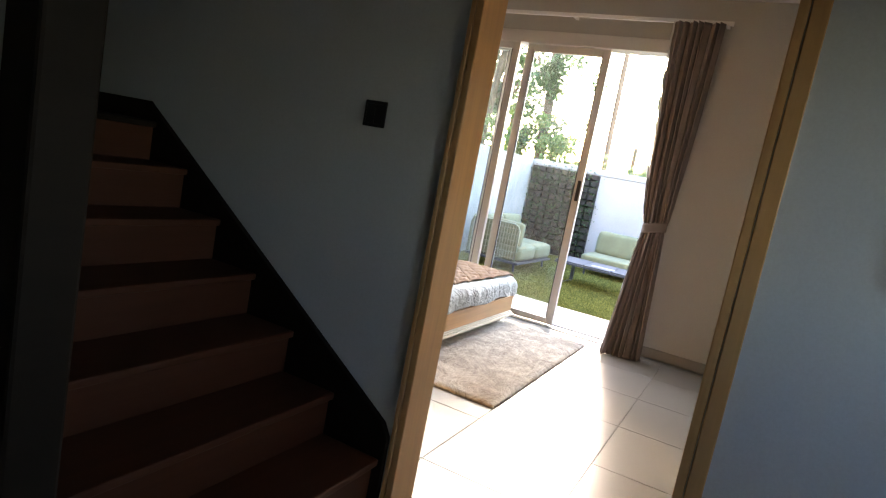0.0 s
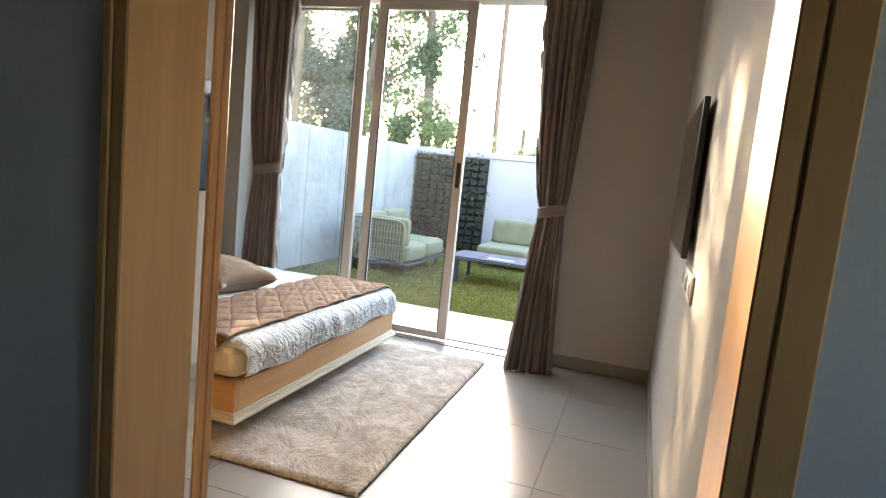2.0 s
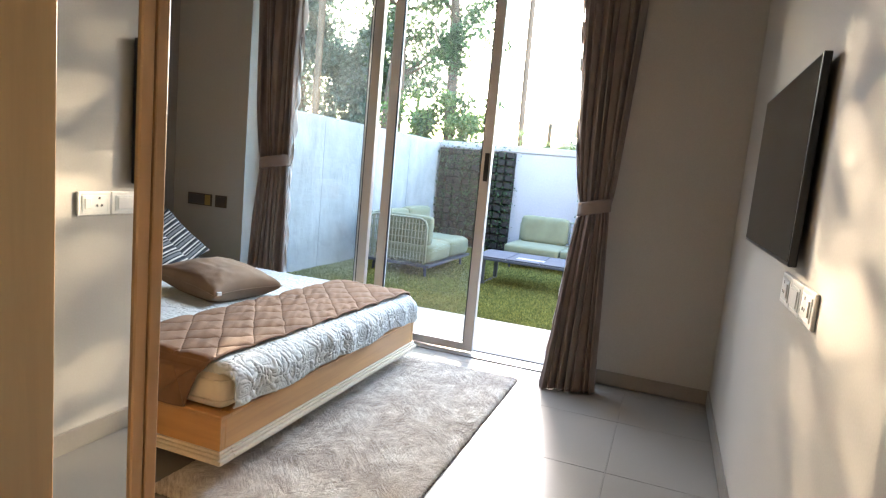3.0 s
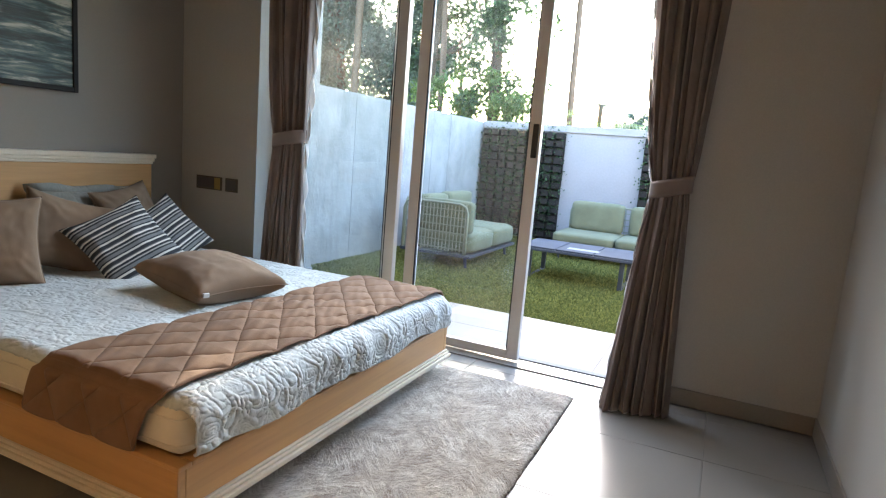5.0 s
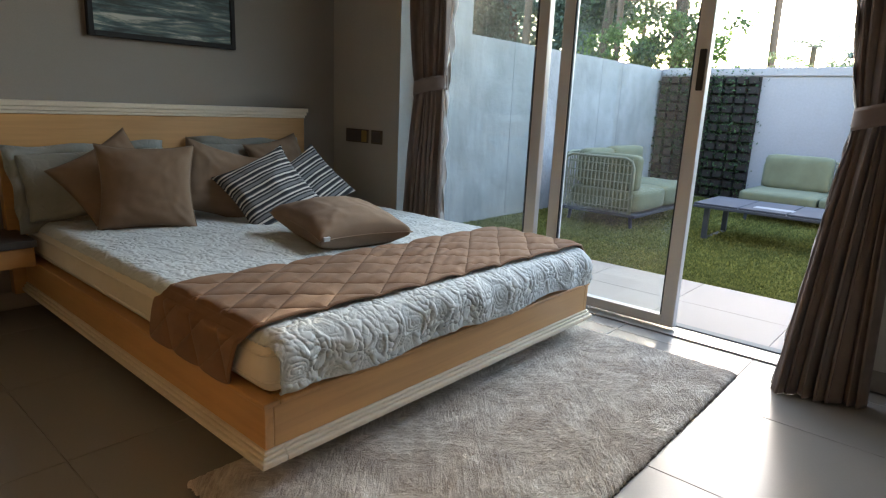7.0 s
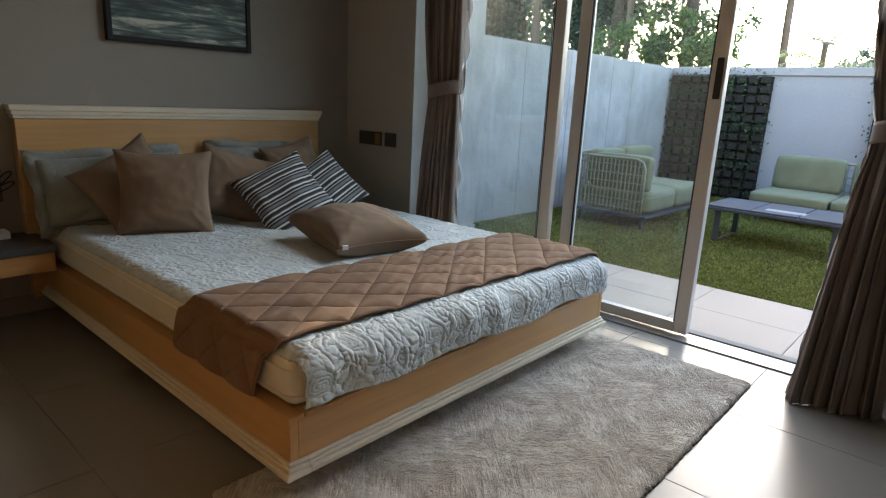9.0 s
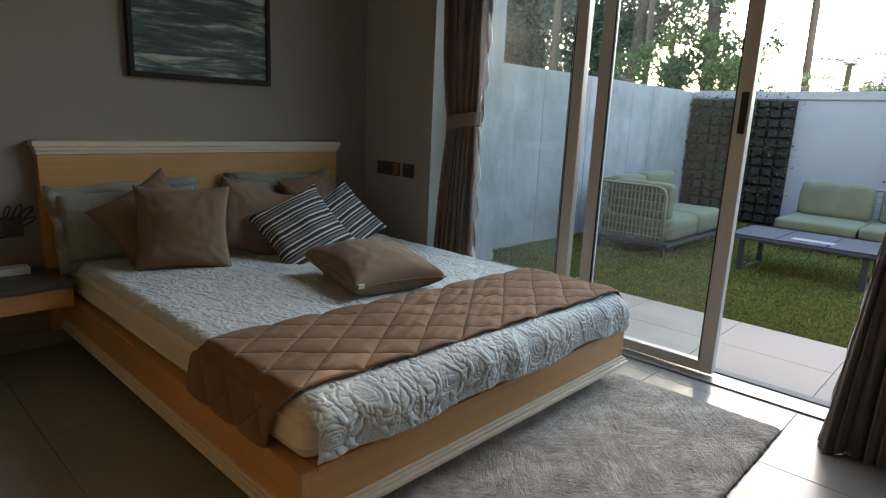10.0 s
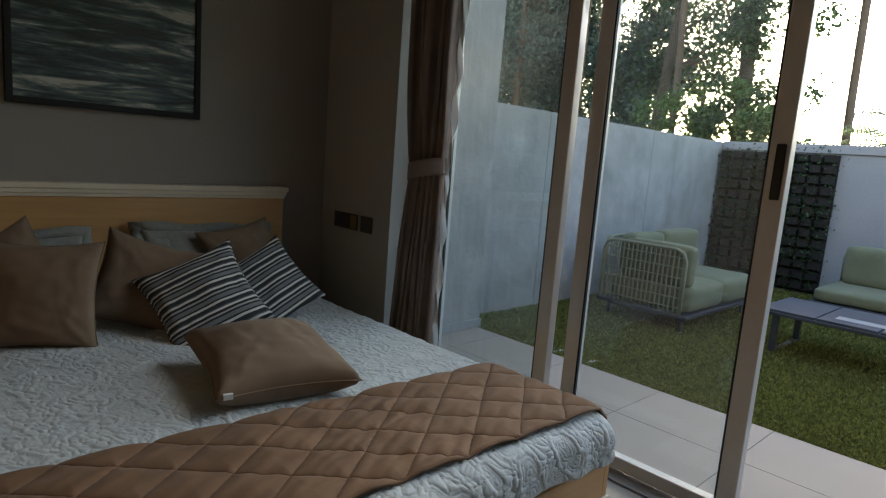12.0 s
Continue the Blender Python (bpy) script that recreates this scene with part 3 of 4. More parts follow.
# ---- television and sockets ----
tv = thing("television", "black flat television mounted on the wall", "television", (TV_X, 4.48, 1.5))
part("casing", boxed(TV_X - 0.045, TV_X - 0.020, 3.935, 5.06, 1.183, 1.827, 0.004, 2), BLACK, tv)
part("screen", boxed(TV_X - 0.0465, TV_X - 0.0452, 3.945, 5.05, 1.197, 1.818), SCREEN, tv)
part("bracket", boxed(TV_X - 0.0199, TV_X - 0.0005, 4.25, 4.7, 1.35, 1.65), BLACK, tv)
for i, y in enumerate((3.68, 3.845, 4.01)):
    so = thing("wall_socket", "pale switch and socket plate under the television", "socket", (TV_X, y, 1.08), group="socket row")
    part("plate", boxed(TV_X - 0.012, TV_X - 0.0005, y, y + 0.160, 1.042, 1.145, 0.004, 2), WHITEPL, so)
    part("inset", boxed(TV_X - 0.015, TV_X - 0.0125, y + 0.018, y + 0.142, 1.058, 1.129, 0.002, 1), PAPER, so)
    if i != 1:
        part("rocker", boxed(TV_X - 0.019, TV_X - 0.0155, y + 0.03, y + 0.06, 1.072, 1.117, 0.0015, 1), WHITEPL, so)
        for dy, dz in ((0.10, 0.03), (0.088, -0.002), (0.112, -0.002)):
            part("pin_hole", boxed(TV_X - 0.0158, TV_X - 0.0152, y + dy - 0.005, y + dy + 0.005, 1.087 + dz - 0.005, 1.087 + dz + 0.005), BLACK, so)
    else:
        part("rocker", boxed(TV_X - 0.019, TV_X - 0.0155, y + 0.03, y + 0.13, 1.067, 1.12, 0.0015, 1), WHITEPL, so)

sp = thing("wall_switch", "bronze double switch plate on the column wall", "switch", (-3.9, COL_Y, 0.98))
part("plate", boxed(-4.05, -3.80, COL_Y - 0.010, COL_Y - 0.0005, 0.893, 0.992, 0.003, 2), BRONZE, sp)
part("rocker", boxed(-4.037, -3.875, COL_Y - 0.014, COL_Y - 0.0105, 0.905, 0.98, 0.002, 1), SLATE, sp)
part("key_tag", boxed(-3.868, -3.812, COL_Y - 0.014, COL_Y - 0.0105, 0.901, 0.984, 0.002, 1), GOLD, sp, "brass inset")
sp = thing("wall_switch", "small bronze switch plate on the column wall", "switch", (-3.66, COL_Y, 0.98))
part("plate", boxed(-3.765, -3.649, COL_Y - 0.010, COL_Y - 0.0005, 0.893, 0.992, 0.003, 2), BRONZE, sp)
part("rocker", boxed(-3.752, -3.662, COL_Y - 0.014, COL_Y - 0.0105, 0.905, 0.98, 0.002, 1), SLATE, sp)
sp = thing("wall_switch", "bronze switch plate above the bedside shelf", "switch", (HEAD_X, 3.45, 0.72))
part("plate", boxed(HEAD_X + 0.0005, HEAD_X + 0.010, 3.265, 3.60, 0.625, 0.735, 0.003, 2), BRONZE, sp)
part("rocker", boxed(HEAD_X + 0.0105, HEAD_X + 0.014, 3.285, 3.555, 0.64, 0.72, 0.002, 1), SLATE, sp)

# ---- painting ----
pt = thing("painting", "framed abstract seascape in grey and teal over the bed", "painting", (HEAD_X, 4.65, 1.9))
PY0, PY1, PZ0, PZ1 = 4.165, 5.047, 1.484, 2.37
for a, b, c, d in ((PY0, PY0 + 0.03, PZ0, PZ1), (PY1 - 0.03, PY1, PZ0, PZ1), (PY0 + 0.03, PY1 - 0.03, PZ0, PZ0 + 0.03), (PY0 + 0.03, PY1 - 0.03, PZ1 - 0.03, PZ1)):
    part("frame_bar", boxed(HEAD_X + 0.0005, HEAD_X + 0.04, a, b, c, d, 0.003, 1), RUBBER, pt)
part("canvas", boxed(HEAD_X + 0.001, HEAD_X + 0.028, PY0 + 0.03, PY1 - 0.03, PZ0 + 0.03, PZ1 - 0.03), PAINTING, pt)

# ---- bed ----
BX0, BX1, BY0, BY1 = -4.14, -1.82, 3.735, 5.68
bed = thing("bed", "light oak platform bed with a tall panelled headboard", "bed", (-2.9, 4.65, 0))
# recessed base in near-black, carrying the shade under the floating bed
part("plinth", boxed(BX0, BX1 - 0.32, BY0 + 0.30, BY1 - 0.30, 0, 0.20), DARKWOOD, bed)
for n, b in (("side_rail", (BX0, BX1, BY0, BY0 + 0.03)), ("side_rail", (BX0, BX1, BY1 - 0.03, BY1)), ("foot_rail", (BX1 - 0.03, BX1, BY0 + 0.0305, BY1 - 0.0305))):
    part(n, boxed(*b, 0.162, 0.296, 0.002, 1), OAK if n == "side_rail" else OAK_Y, bed)
bm = bmesh.new()
o = 0.018
for z0, z1, o in ((0.115, 0.136, 0.026), (0.1365, 0.149, 0.016), (0.1495, 0.1615, 0.008)):
    box(bm, BX0, BX1 + o, BY0 - o, BY0 + 0.06, z0, z1, 0.004, 2)
    box(bm, BX0, BX1 + o, BY1 - 0.06, BY1 + o, z0, z1, 0.004, 2)
    box(bm, BX1 - 0.06, BX1 + o, BY0 + 0.0605, BY1 - 0.0605, z0, z1, 0.004, 2)
part("bottom_moulding", bm, CREAM, bed, "cream stepped moulding")
for b in ((BX0, BX1 + 0.006, BY0 - 0.006, BY0 + 0.05), (BX0, BX1 + 0.006, BY1 - 0.05, BY1 + 0.006), (BX1 - 0.05, BX1 + 0.006, BY0 + 0.0505, BY1 - 0.0505)):
    part("rim", boxed(*b, 0.2965, 0.314, 0.005, 2), OAK, bed)
part("slat_base", boxed(BX0, BX1 - 0.031, BY0 + 0.031, BY1 - 0.031, 0.20, 0.294), OAK_Y, bed)
hb = part("headboard", boxed(HEAD_X + 0.0005, BX0 - 0.0005, 3.675, 5.555, 0.10, 1.055, 0.003, 1), OAK_Y, bed)
for z0, z1, o in ((1.0555, 1.074, 0.006), (1.0745, 1.096, 0.014), (1.0965, 1.124, 0.022)):
    part("cap_moulding", boxed(HEAD_X + 0.001, BX0 + o, 3.675 - o, 5.555 + o, z0, z1, 0.004, 2), CREAM, hb, "cream stepped cap")

# ---- mattress, quilt and runner ----
MX0, MX1, MY0, MY1, MZ0, MZ1 = -4.125, -1.80, 3.75, 5.63, 0.315, 0.502
mt = thing("mattress", "thick cream mattress on the bed", "mattress", (-2.9, 4.69, MZ0))
part("cover", boxed(MX0, MX1 - 0.03, MY0, MY1, MZ0, MZ1 - 0.012, 0.055, 5), SHEET, mt, smooth=True)
for z in (MZ0 + 0.045, MZ1 - 0.055):
    c = 0.05
    loop = [(MX0 + c, MY0, z), (MX1 - 0.03 - c, MY0, z), (MX1 - 0.045, MY0 + 0.015, z), (MX1 - 0.03, MY0 + c, z), (MX1 - 0.03, MY1 - c, z), (MX1 - 0.045, MY1 - 0.015, z), (MX1 - 0.03 - c, MY1, z), (MX0 + c, MY1, z)]
    part("piping", tube(bmesh.new(), loop, 0.004, sides=6, closed=True), SHEET, mt, smooth=True)

def cells(a, b, size, seed):
    """Nearest jittered grid point: its distance, the gap to the next one, its own random number and the angle round it."""
    r = np.random.RandomState(seed)
    jx, jy, own = r.rand(128, 128), r.rand(128, 128), r.rand(128, 128)
    ia, ib = np.floor(a / size).astype(int), np.floor(b / size).astype(int)
    d, e = np.full(a.shape, 9.0), np.full(a.shape, 9.0)
    num, ang = np.zeros(a.shape), np.zeros(a.shape)
    for da in (-1, 0, 1):
        for db in (-1, 0, 1):
            ka, kb = (ia + da) % 128, (ib + db) % 128
            ca, cb = (ia + da + 0.15 + 0.7 * jx[ka, kb]) * size, (ib + db + 0.15 + 0.7 * jy[ka, kb]) * size
            q = np.hypot(a - ca, b - cb)
            near = q < d
            e = np.where(near, d, np.minimum(e, q))
            num, ang = np.where(near, own[ka, kb], num), np.where(near, np.arctan2(b - cb, a - ca), ang)
            d = np.where(near, q, d)
    return d, e - d, num, ang


def emboss(a, b):
    """Height of the stitched relief at cloth coordinates a, b: coiled medallions among small puffed scrolls."""
    wa = a + 0.012 * np.sin(b * 37 + 1.3) + 0.008 * np.sin(a * 53 + b * 29)
    wb = b + 0.012 * np.sin(a * 41 + 0.4) + 0.008 * np.sin(b * 61 - a * 23)
    d, gap, own, ang = cells(wa, wb, 0.145, 4)
    size = 0.030 + 0.036 * own
    turn = np.where(own > 0.5, 1.0, -1.0)
    coil = np.abs(np.sin(np.pi * d / 0.0135 + turn * ang * 0.5)) ** 0.5
    inside = np.clip((size - d) / 0.006, 0, 1)
    wall = np.exp(-((d - size - 0.006) / 0.006) ** 2)
    p, pgap, _, _ = cells(wa + 0.010 * np.sin(ang * 3 + d * 60), wb + 0.010 * np.cos(ang * 2), 0.030, 9)
    puff = np.clip(pgap / 0.014, 0, 1) ** 0.55
    return 0.0045 * coil * inside + 0.0075 * wall + 0.0085 * puff * (1 - inside) * (1 - 0.7 * wall)


def drape(a, edge, top, bend, drop):
    """Cloth length a measured past the edge: bends over with a radius and hangs."""
    arc = bend * math.pi / 2
    t = np.clip(a / bend, 0, math.pi / 2)
    out = np.where(a < 0, a, np.where(a < arc, bend * np.sin(t), bend))
    down = np.where(a < 0, 0, np.where(a < arc, bend * (1 - np.cos(t)), bend + (a - arc)))
    return edge + out, top - down


# quilt: along the bed, over the foot
along, across = np.concatenate([np.linspace(-2.24, -0.16, 340)[:-1], np.linspace(-0.16, 0.205, 110)]), np.linspace(0.0, 1.86, 440)
nb = len(across)
A, B = np.meshgrid(along, across, indexing="ij")
h = emboss(A + 2.3, B)
X, Z = drape(A, MX1 - 0.07, MZ1, 0.075, 0.2)
Y = 3.768 + B
side = np.clip((0.05 - B) / 0.05, 0, 1) + np.clip((B - 1.81) / 0.05, 0, 1)
lumps = np.array([[noise.noise((a * 2.2, b * 2.2, 3.1)) for b in across] for a in along])
hang = np.clip(A / 0.12, 0, 1)
wob = 0.006 * np.sin(B * 21 + 2 * np.sin(B * 7)) * hang
X = X + h * hang + wob + 0.006 * hang * lumps
Z = Z + 0.7 * h * (1 - hang) + 0.006 * lumps * (1 - hang) - 0.035 * side ** 2 * (1 - hang) + 0.010 * hang * np.sin(B * 9 + 1)
quilt = new("quilt", sheet("quilt", np.stack([X, Y, Z], -1), QUILT))
tagged(quilt, "pale grey embossed quilt spread over the mattress", "quilt")
thicken(quilt, 0.006)
hem = tube(bmesh.new(), [(X[-1, k], Y[-1, k], Z[-1, k]) for k in range(0, nb, 4)], 0.006, sides=6)
part("hem", hem, QUILT, quilt, smooth=True)

# brown quilted runner across the bed
nc, nd = 132, 520
C, D = np.meshgrid(np.linspace(0, 0.545, nc), np.linspace(-0.225, 2.0, nd), indexing="ij")
u1, u2 = (C * 0.84 + D * 0.68) / 0.155, (C * 0.84 - D * 0.68) / 0.155
puff = np.minimum(np.abs(np.sin(np.pi * u1)), np.abs(np.sin(np.pi * u2)))
puff = 0.016 * puff ** 0.33
crease = np.array([[noise.noise((c * 9, d * 5, 8.0)) + 0.6 * noise.noise((c * 30 + d * 14, d * 9, 3.0)) for d in np.linspace(-0.2, 1.98, nd)] for c in np.linspace(0, 0.53, nc)])
Yd, Zd = drape(-D, 0.0, MZ1 + 0.011, 0.05, 0.2)
Ya = np.where(D < 0.9, 3.788 - Yd, 0)
Yf, Zf = drape(D - 1.80, 5.588, MZ1 + 0.011, 0.05, 0.2)
Y = np.where(D < 0.9, Ya, Yf)
Z = np.where(D < 0.9, Zd, Zf)
skew = 0.07 * np.clip(D / 1.8, 0, 1) + 0.45 * np.minimum(D + 0.02, 0)
X = -2.46 + C + skew + 0.006 * crease
Z = Z + (puff + (0.007 + 0.009 * np.exp(-((D - 1.05) / 0.25) ** 2)) * crease) * np.where((D > -0.02) & (D < 1.82), 1, 0.15)
Y = Y + np.where(D < -0.06, -(puff + 0.004), 0) + np.where(D > 1.86, puff + 0.004, 0)
runner = new("bed_runner", sheet("bed_runner", np.stack([X, Y, Z], -1), RUNNER))
tagged(runner, "brown diamond-quilted runner across the foot of the bed", "bed runner")
thicken(runner, 0.008)
for k in (0, -1):
    part("edge_binding", tube(bmesh.new(), [(X[k, j], Y[k, j], Z[k, j] + 0.002) for j in range(0, nd, 3)], 0.006, sides=6), RUNNER, runner, "dark stitched edge", True)


# ---- cushions ----
def pillow_sheet(w, h, t, seed, pinch=0.12, wrinkle=0.010, n=44):
    s = np.linspace(-1, 1, n)
    U, V = np.meshgrid(s, s, indexing="ij")
    U, V = np.sign(U) * np.abs(U) ** 0.8, np.sign(V) * np.abs(V) ** 0.8
    prof = (np.clip(1 - U ** 2, 0, 1) ** 0.5 * np.clip(1 - V ** 2, 0, 1) ** 0.5) ** 0.72
    px = U * w / 2 * (1 - pinch * (1 - V ** 2))
    py = V * h / 2 * (1 - pinch * (1 - U ** 2))
    nz = np.array([[noise.noise((a * 2.1 + seed, b * 2.1, seed)) + 0.5 * noise.noise((a * 5 + seed, b * 5, seed)) + 0.15 * noise.noise((a * 11 + b * 5, b * 4 - a * 3, seed)) for b in s] for a in s])
    corner = np.exp(-((1 - np.abs(U)) ** 2 + (1 - np.abs(V)) ** 2) / 0.12) * np.sin(14 * (U + V) + seed)
    rim = np.clip(1 - np.maximum(np.abs(U), np.abs(V)) ** 8, 0, 1)
    zt = t / 2 * prof + wrinkle * (nz + 0.5 * corner) * rim
    zb = -t / 2 * prof + wrinkle * 0.6 * nz * rim
    return np.stack([px, py, zt], -1), np.stack([px, py, zb], -1)


def cushion(name, label, at, w, h, t, material, yaw=0, lean=20, roll=0, seed=1.0, pinch=0.12, flat=False, group="", flange=0.0, piping=None):
    """A stuffed cushion; upright ones face the foot of the bed, turned by yaw, tipped back by lean."""
    top, bot = pillow_sheet(w, h, t, seed, pinch)
    n = top.shape[0]
    i = np.arange(n * n).reshape(n, n)
    quads = np.stack([i[:-1, :-1], i[1:, :-1], i[1:, 1:], i[:-1, 1:]], -1).reshape(-1, 4)
    me = bpy.data.meshes.new(name)
    me.from_pydata(np.concatenate([top.reshape(-1, 3), bot.reshape(-1, 3)]).tolist(), [], quads.tolist() + (quads[:, ::-1] + n * n).tolist())
    me.materials.append(material)
    bm = bmesh.new()
    bm.from_mesh(me)
    bmesh.ops.remove_doubles(bm, verts=bm.verts, dist=0.0015)
    bm.to_mesh(me)
    bm.free()
    me.polygons.foreach_set("use_smooth", [True] * len(me.polygons))
    e = thing(name, label, "cushion", group=group)
    ob = new("stuffed_cover", me)
    ob.parent = e
    rim = [(x * w / 2 * (1 - pinch * (1 - y * y)), y * h / 2 * (1 - pinch * (1 - x * x))) for x, y in
           [(s, -1) for s in np.linspace(-1, 1, 14)[:-1]] + [(1, s) for s in np.linspace(-1, 1, 14)[:-1]] + [(s, 1) for s in np.linspace(1, -1, 14)[:-1]] + [(-1, s) for s in np.linspace(1, -1, 14)[:-1]]]
    if flange:
        bm = bmesh.new()
        a = [bm.verts.new((x * 0.97, y * 0.97, 0.004 * math.sin(k * 1.7))) for k, (x, y) in enumerate(rim)]
        b = [bm.verts.new((x * (1 + 2 * flange / w), y * (1 + 2 * flange / h), 0.034 * math.sin(k * 1.1 + seed) - 0.012)) for k, (x, y) in enumerate(rim)]
        for k in range(len(rim)):
            bm.faces.new((a[k], a[(k + 1) % len(rim)], b[(k + 1) % len(rim)], b[k]))
        fl = new("flange", mesh_from("flange", bm, material, True))
        fl.parent = e
        thicken(fl, 0.008, 0)
    else:
        bm = tube(bmesh.new(), [(x, y, 0) for x, y in rim], 0.003, sides=6, closed=True)
        pp = new("seam", mesh_from("seam", bm, piping or material, True))
        pp.parent = e
    base = Matrix(((0, 0, 1, 0), (1, 0, 0, 0), (0, 1, 0, 0), (0, 0, 0, 1))) if not flat else Matrix.Identity(4)
    e.matrix_basis = Matrix.Translation(at) @ pose(0, 0, 0, 0, 0, yaw) @ base @ pose(0, 0, 0, -lean, 0, 0) @ pose(0, 0, 0, 0, 0, roll)
    return e


cushion("pillow", "pale embossed pillow sham leaning on the headboard", (-3.985, 4.08, 0.695), 0.72, 0.36, 0.17, QUILT_SHADED, -2, 20, 2, 2.2, 0.04, flange=0.05, group="headboard pillows")
cushion("pillow", "pale embossed pillow sham leaning on the headboard", (-3.99, 5.04, 0.705), 0.68, 0.38, 0.17, QUILT_SHADED, 2, 20, -2, 5.1, 0.04, flange=0.05, group="headboard pillows")
cushion("cushion", "brown square cushion tipped on its corner", (-3.77, 4.085, 0.715), 0.44, 0.44, 0.14, BROWN, -12, 20, 31, 3.4, group="brown cushions")
cushion("cushion", "brown square cushion standing in front", (-3.565, 4.165, 0.712), 0.47, 0.45, 0.17, BROWN, -27, 16, 0, 7.7, group="brown cushions")
cushion("cushion", "brown square cushion leaning behind the striped ones", (-3.64, 4.60, 0.705), 0.44, 0.43, 0.16, BROWN, -14, 24, -18, 9.3, group="brown cushions")
cushion("cushion", "brown square cushion at the far side of the bed", (-3.885, 5.19, 0.735), 0.44, 0.42, 0.15, BROWN, 4, 24, 10, 4.6, group="brown cushions")
cushion("cushion", "grey striped square cushion tipped on its corner", (-3.385, 4.77, 0.675), 0.45, 0.45, 0.15, STRIPES, -28, 38, 30, 6.1, group="striped cushions")
cushion("cushion", "grey striped square cushion leaning behind the first", (-3.50, 5.14, 0.675), 0.41, 0.41, 0.13, STRIPES, -18, 34, 34, 8.8, group="striped cushions")
lying = cushion("cushion", "brown rectangular cushion lying on the quilt", (-2.735, 4.75, 0.598), 0.50, 0.57, 0.23, BROWN, 79, -4, 0, 1.9, flat=True, group="brown cushions")
tag = new("tag", mesh_from("tag", boxed(-0.225, -0.195, -0.282, -0.272, -0.004, 0.016, 0.001, 1), PAPER))
tag.parent = lying
tagged(tag, "small white sewn tag")

# ---- bedside shelf and its ornaments ----
ns = thing("bedside_table", "floating oak bedside shelf with a dark stone top", "bedside table", (-4.0, 3.3, 0.35))
part("top", boxed(HEAD_X + 0.0005, -3.812, 2.86, 3.72, 0.417, 0.452, 0.004, 2), SLATE, ns)
part("drawer", boxed(HEAD_X + 0.0005, -3.825, 2.87, 3.708, 0.318, 0.4165, 0.004, 2), OAK_Y, ns)
sc = thing("hand_sculpture", "black wire hand sculpture on a white stone base", "sculpture", (-4.10, 3.455, 0.452))
part("base", boxed(-4.17, -4.07, 3.35, 3.585, 0.4525, 0.490, 0.004, 2), PAPER, sc)
bm = bmesh.new()
WX = -4.12


def wire(*pts):
    pts = [Vector((WX + 0.012 * math.sin(5 * a), a - 0.015, b - 0.055)) for a, b in pts]
    out = []
    for i in range(len(pts) - 1):
        p0, p1, p2, p3 = pts[max(i - 1, 0)], pts[i], pts[i + 1], pts[min(i + 2, len(pts) - 1)]
        for k in range(5):
            t = k / 5
            out.append(0.5 * ((2 * p1) + (p2 - p0) * t + (2 * p0 - 5 * p1 + 4 * p2 - p3) * t * t + (3 * p1 - p0 - 3 * p2 + p3) * t ** 3))
    tube(bm, out + [pts[-1]], 0.004, sides=6)


wire((3.40, 0.545), (3.395, 0.66), (3.42, 0.72), (3.46, 0.77), (3.50, 0.78), (3.53, 0.80), (3.55, 0.84), (3.545, 0.855), (3.53, 0.84), (3.52, 0.80))
wire((3.47, 0.545), (3.465, 0.63), (3.45, 0.66), (3.47, 0.69), (3.52, 0.70), (3.58, 0.735), (3.64, 0.77), (3.655, 0.79), (3.63, 0.79), (3.57, 0.765), (3.545, 0.775))
wire((3.545, 0.775), (3.575, 0.84), (3.595, 0.86), (3.60, 0.845), (3.58, 0.79))
wire((3.58, 0.79), (3.61, 0.83), (3.64, 0.845), (3.645, 0.83), (3.60, 0.78))
wire((3.42, 0.72), (3.47, 0.735), (3.50, 0.72), (3.52, 0.74), (3.49, 0.76))
wire((3.43, 0.66), (3.44, 0.70), (3.47, 0.69))
part("wire_figure", bm, BLACK, sc, smooth=True)

# ---- rug ----
nx, ny = 150, 330
s, q = np.linspace(-2.05, -1.065, nx), np.linspace(3.595, 5.785, ny)
Sx, Sy = np.meshgrid(s, q, indexing="ij")
edge = np.clip(np.minimum(np.minimum(Sx - s[0], s[-1] - Sx), np.minimum(Sy - q[0], q[-1] - Sy)) / 0.03, 0, 1)
rr = np.random.RandomState(2)
tuft = np.array([[noise.noise((a * 26, b * 9 + 3 * abs(((a * 1.6) % 1) - 0.5), 2.0)) for b in q] for a in s])
Hh = 0.004 + 0.018 * edge ** 0.5 + (0.006 * rr.rand(nx, ny) + 0.006 * tuft) * edge
jag = (1 - edge) * 0.012
Sx, Sy = Sx + jag * (rr.rand(nx, ny) - 0.5), Sy + jag * (rr.rand(nx, ny) - 0.5)
rug = new("rug", sheet("rug", np.stack([Sx, Sy, Hh], -1), RUG))
tagged(rug, "shaggy beige rug lying beside the bed", "rug")
thicken(rug, 0.003)


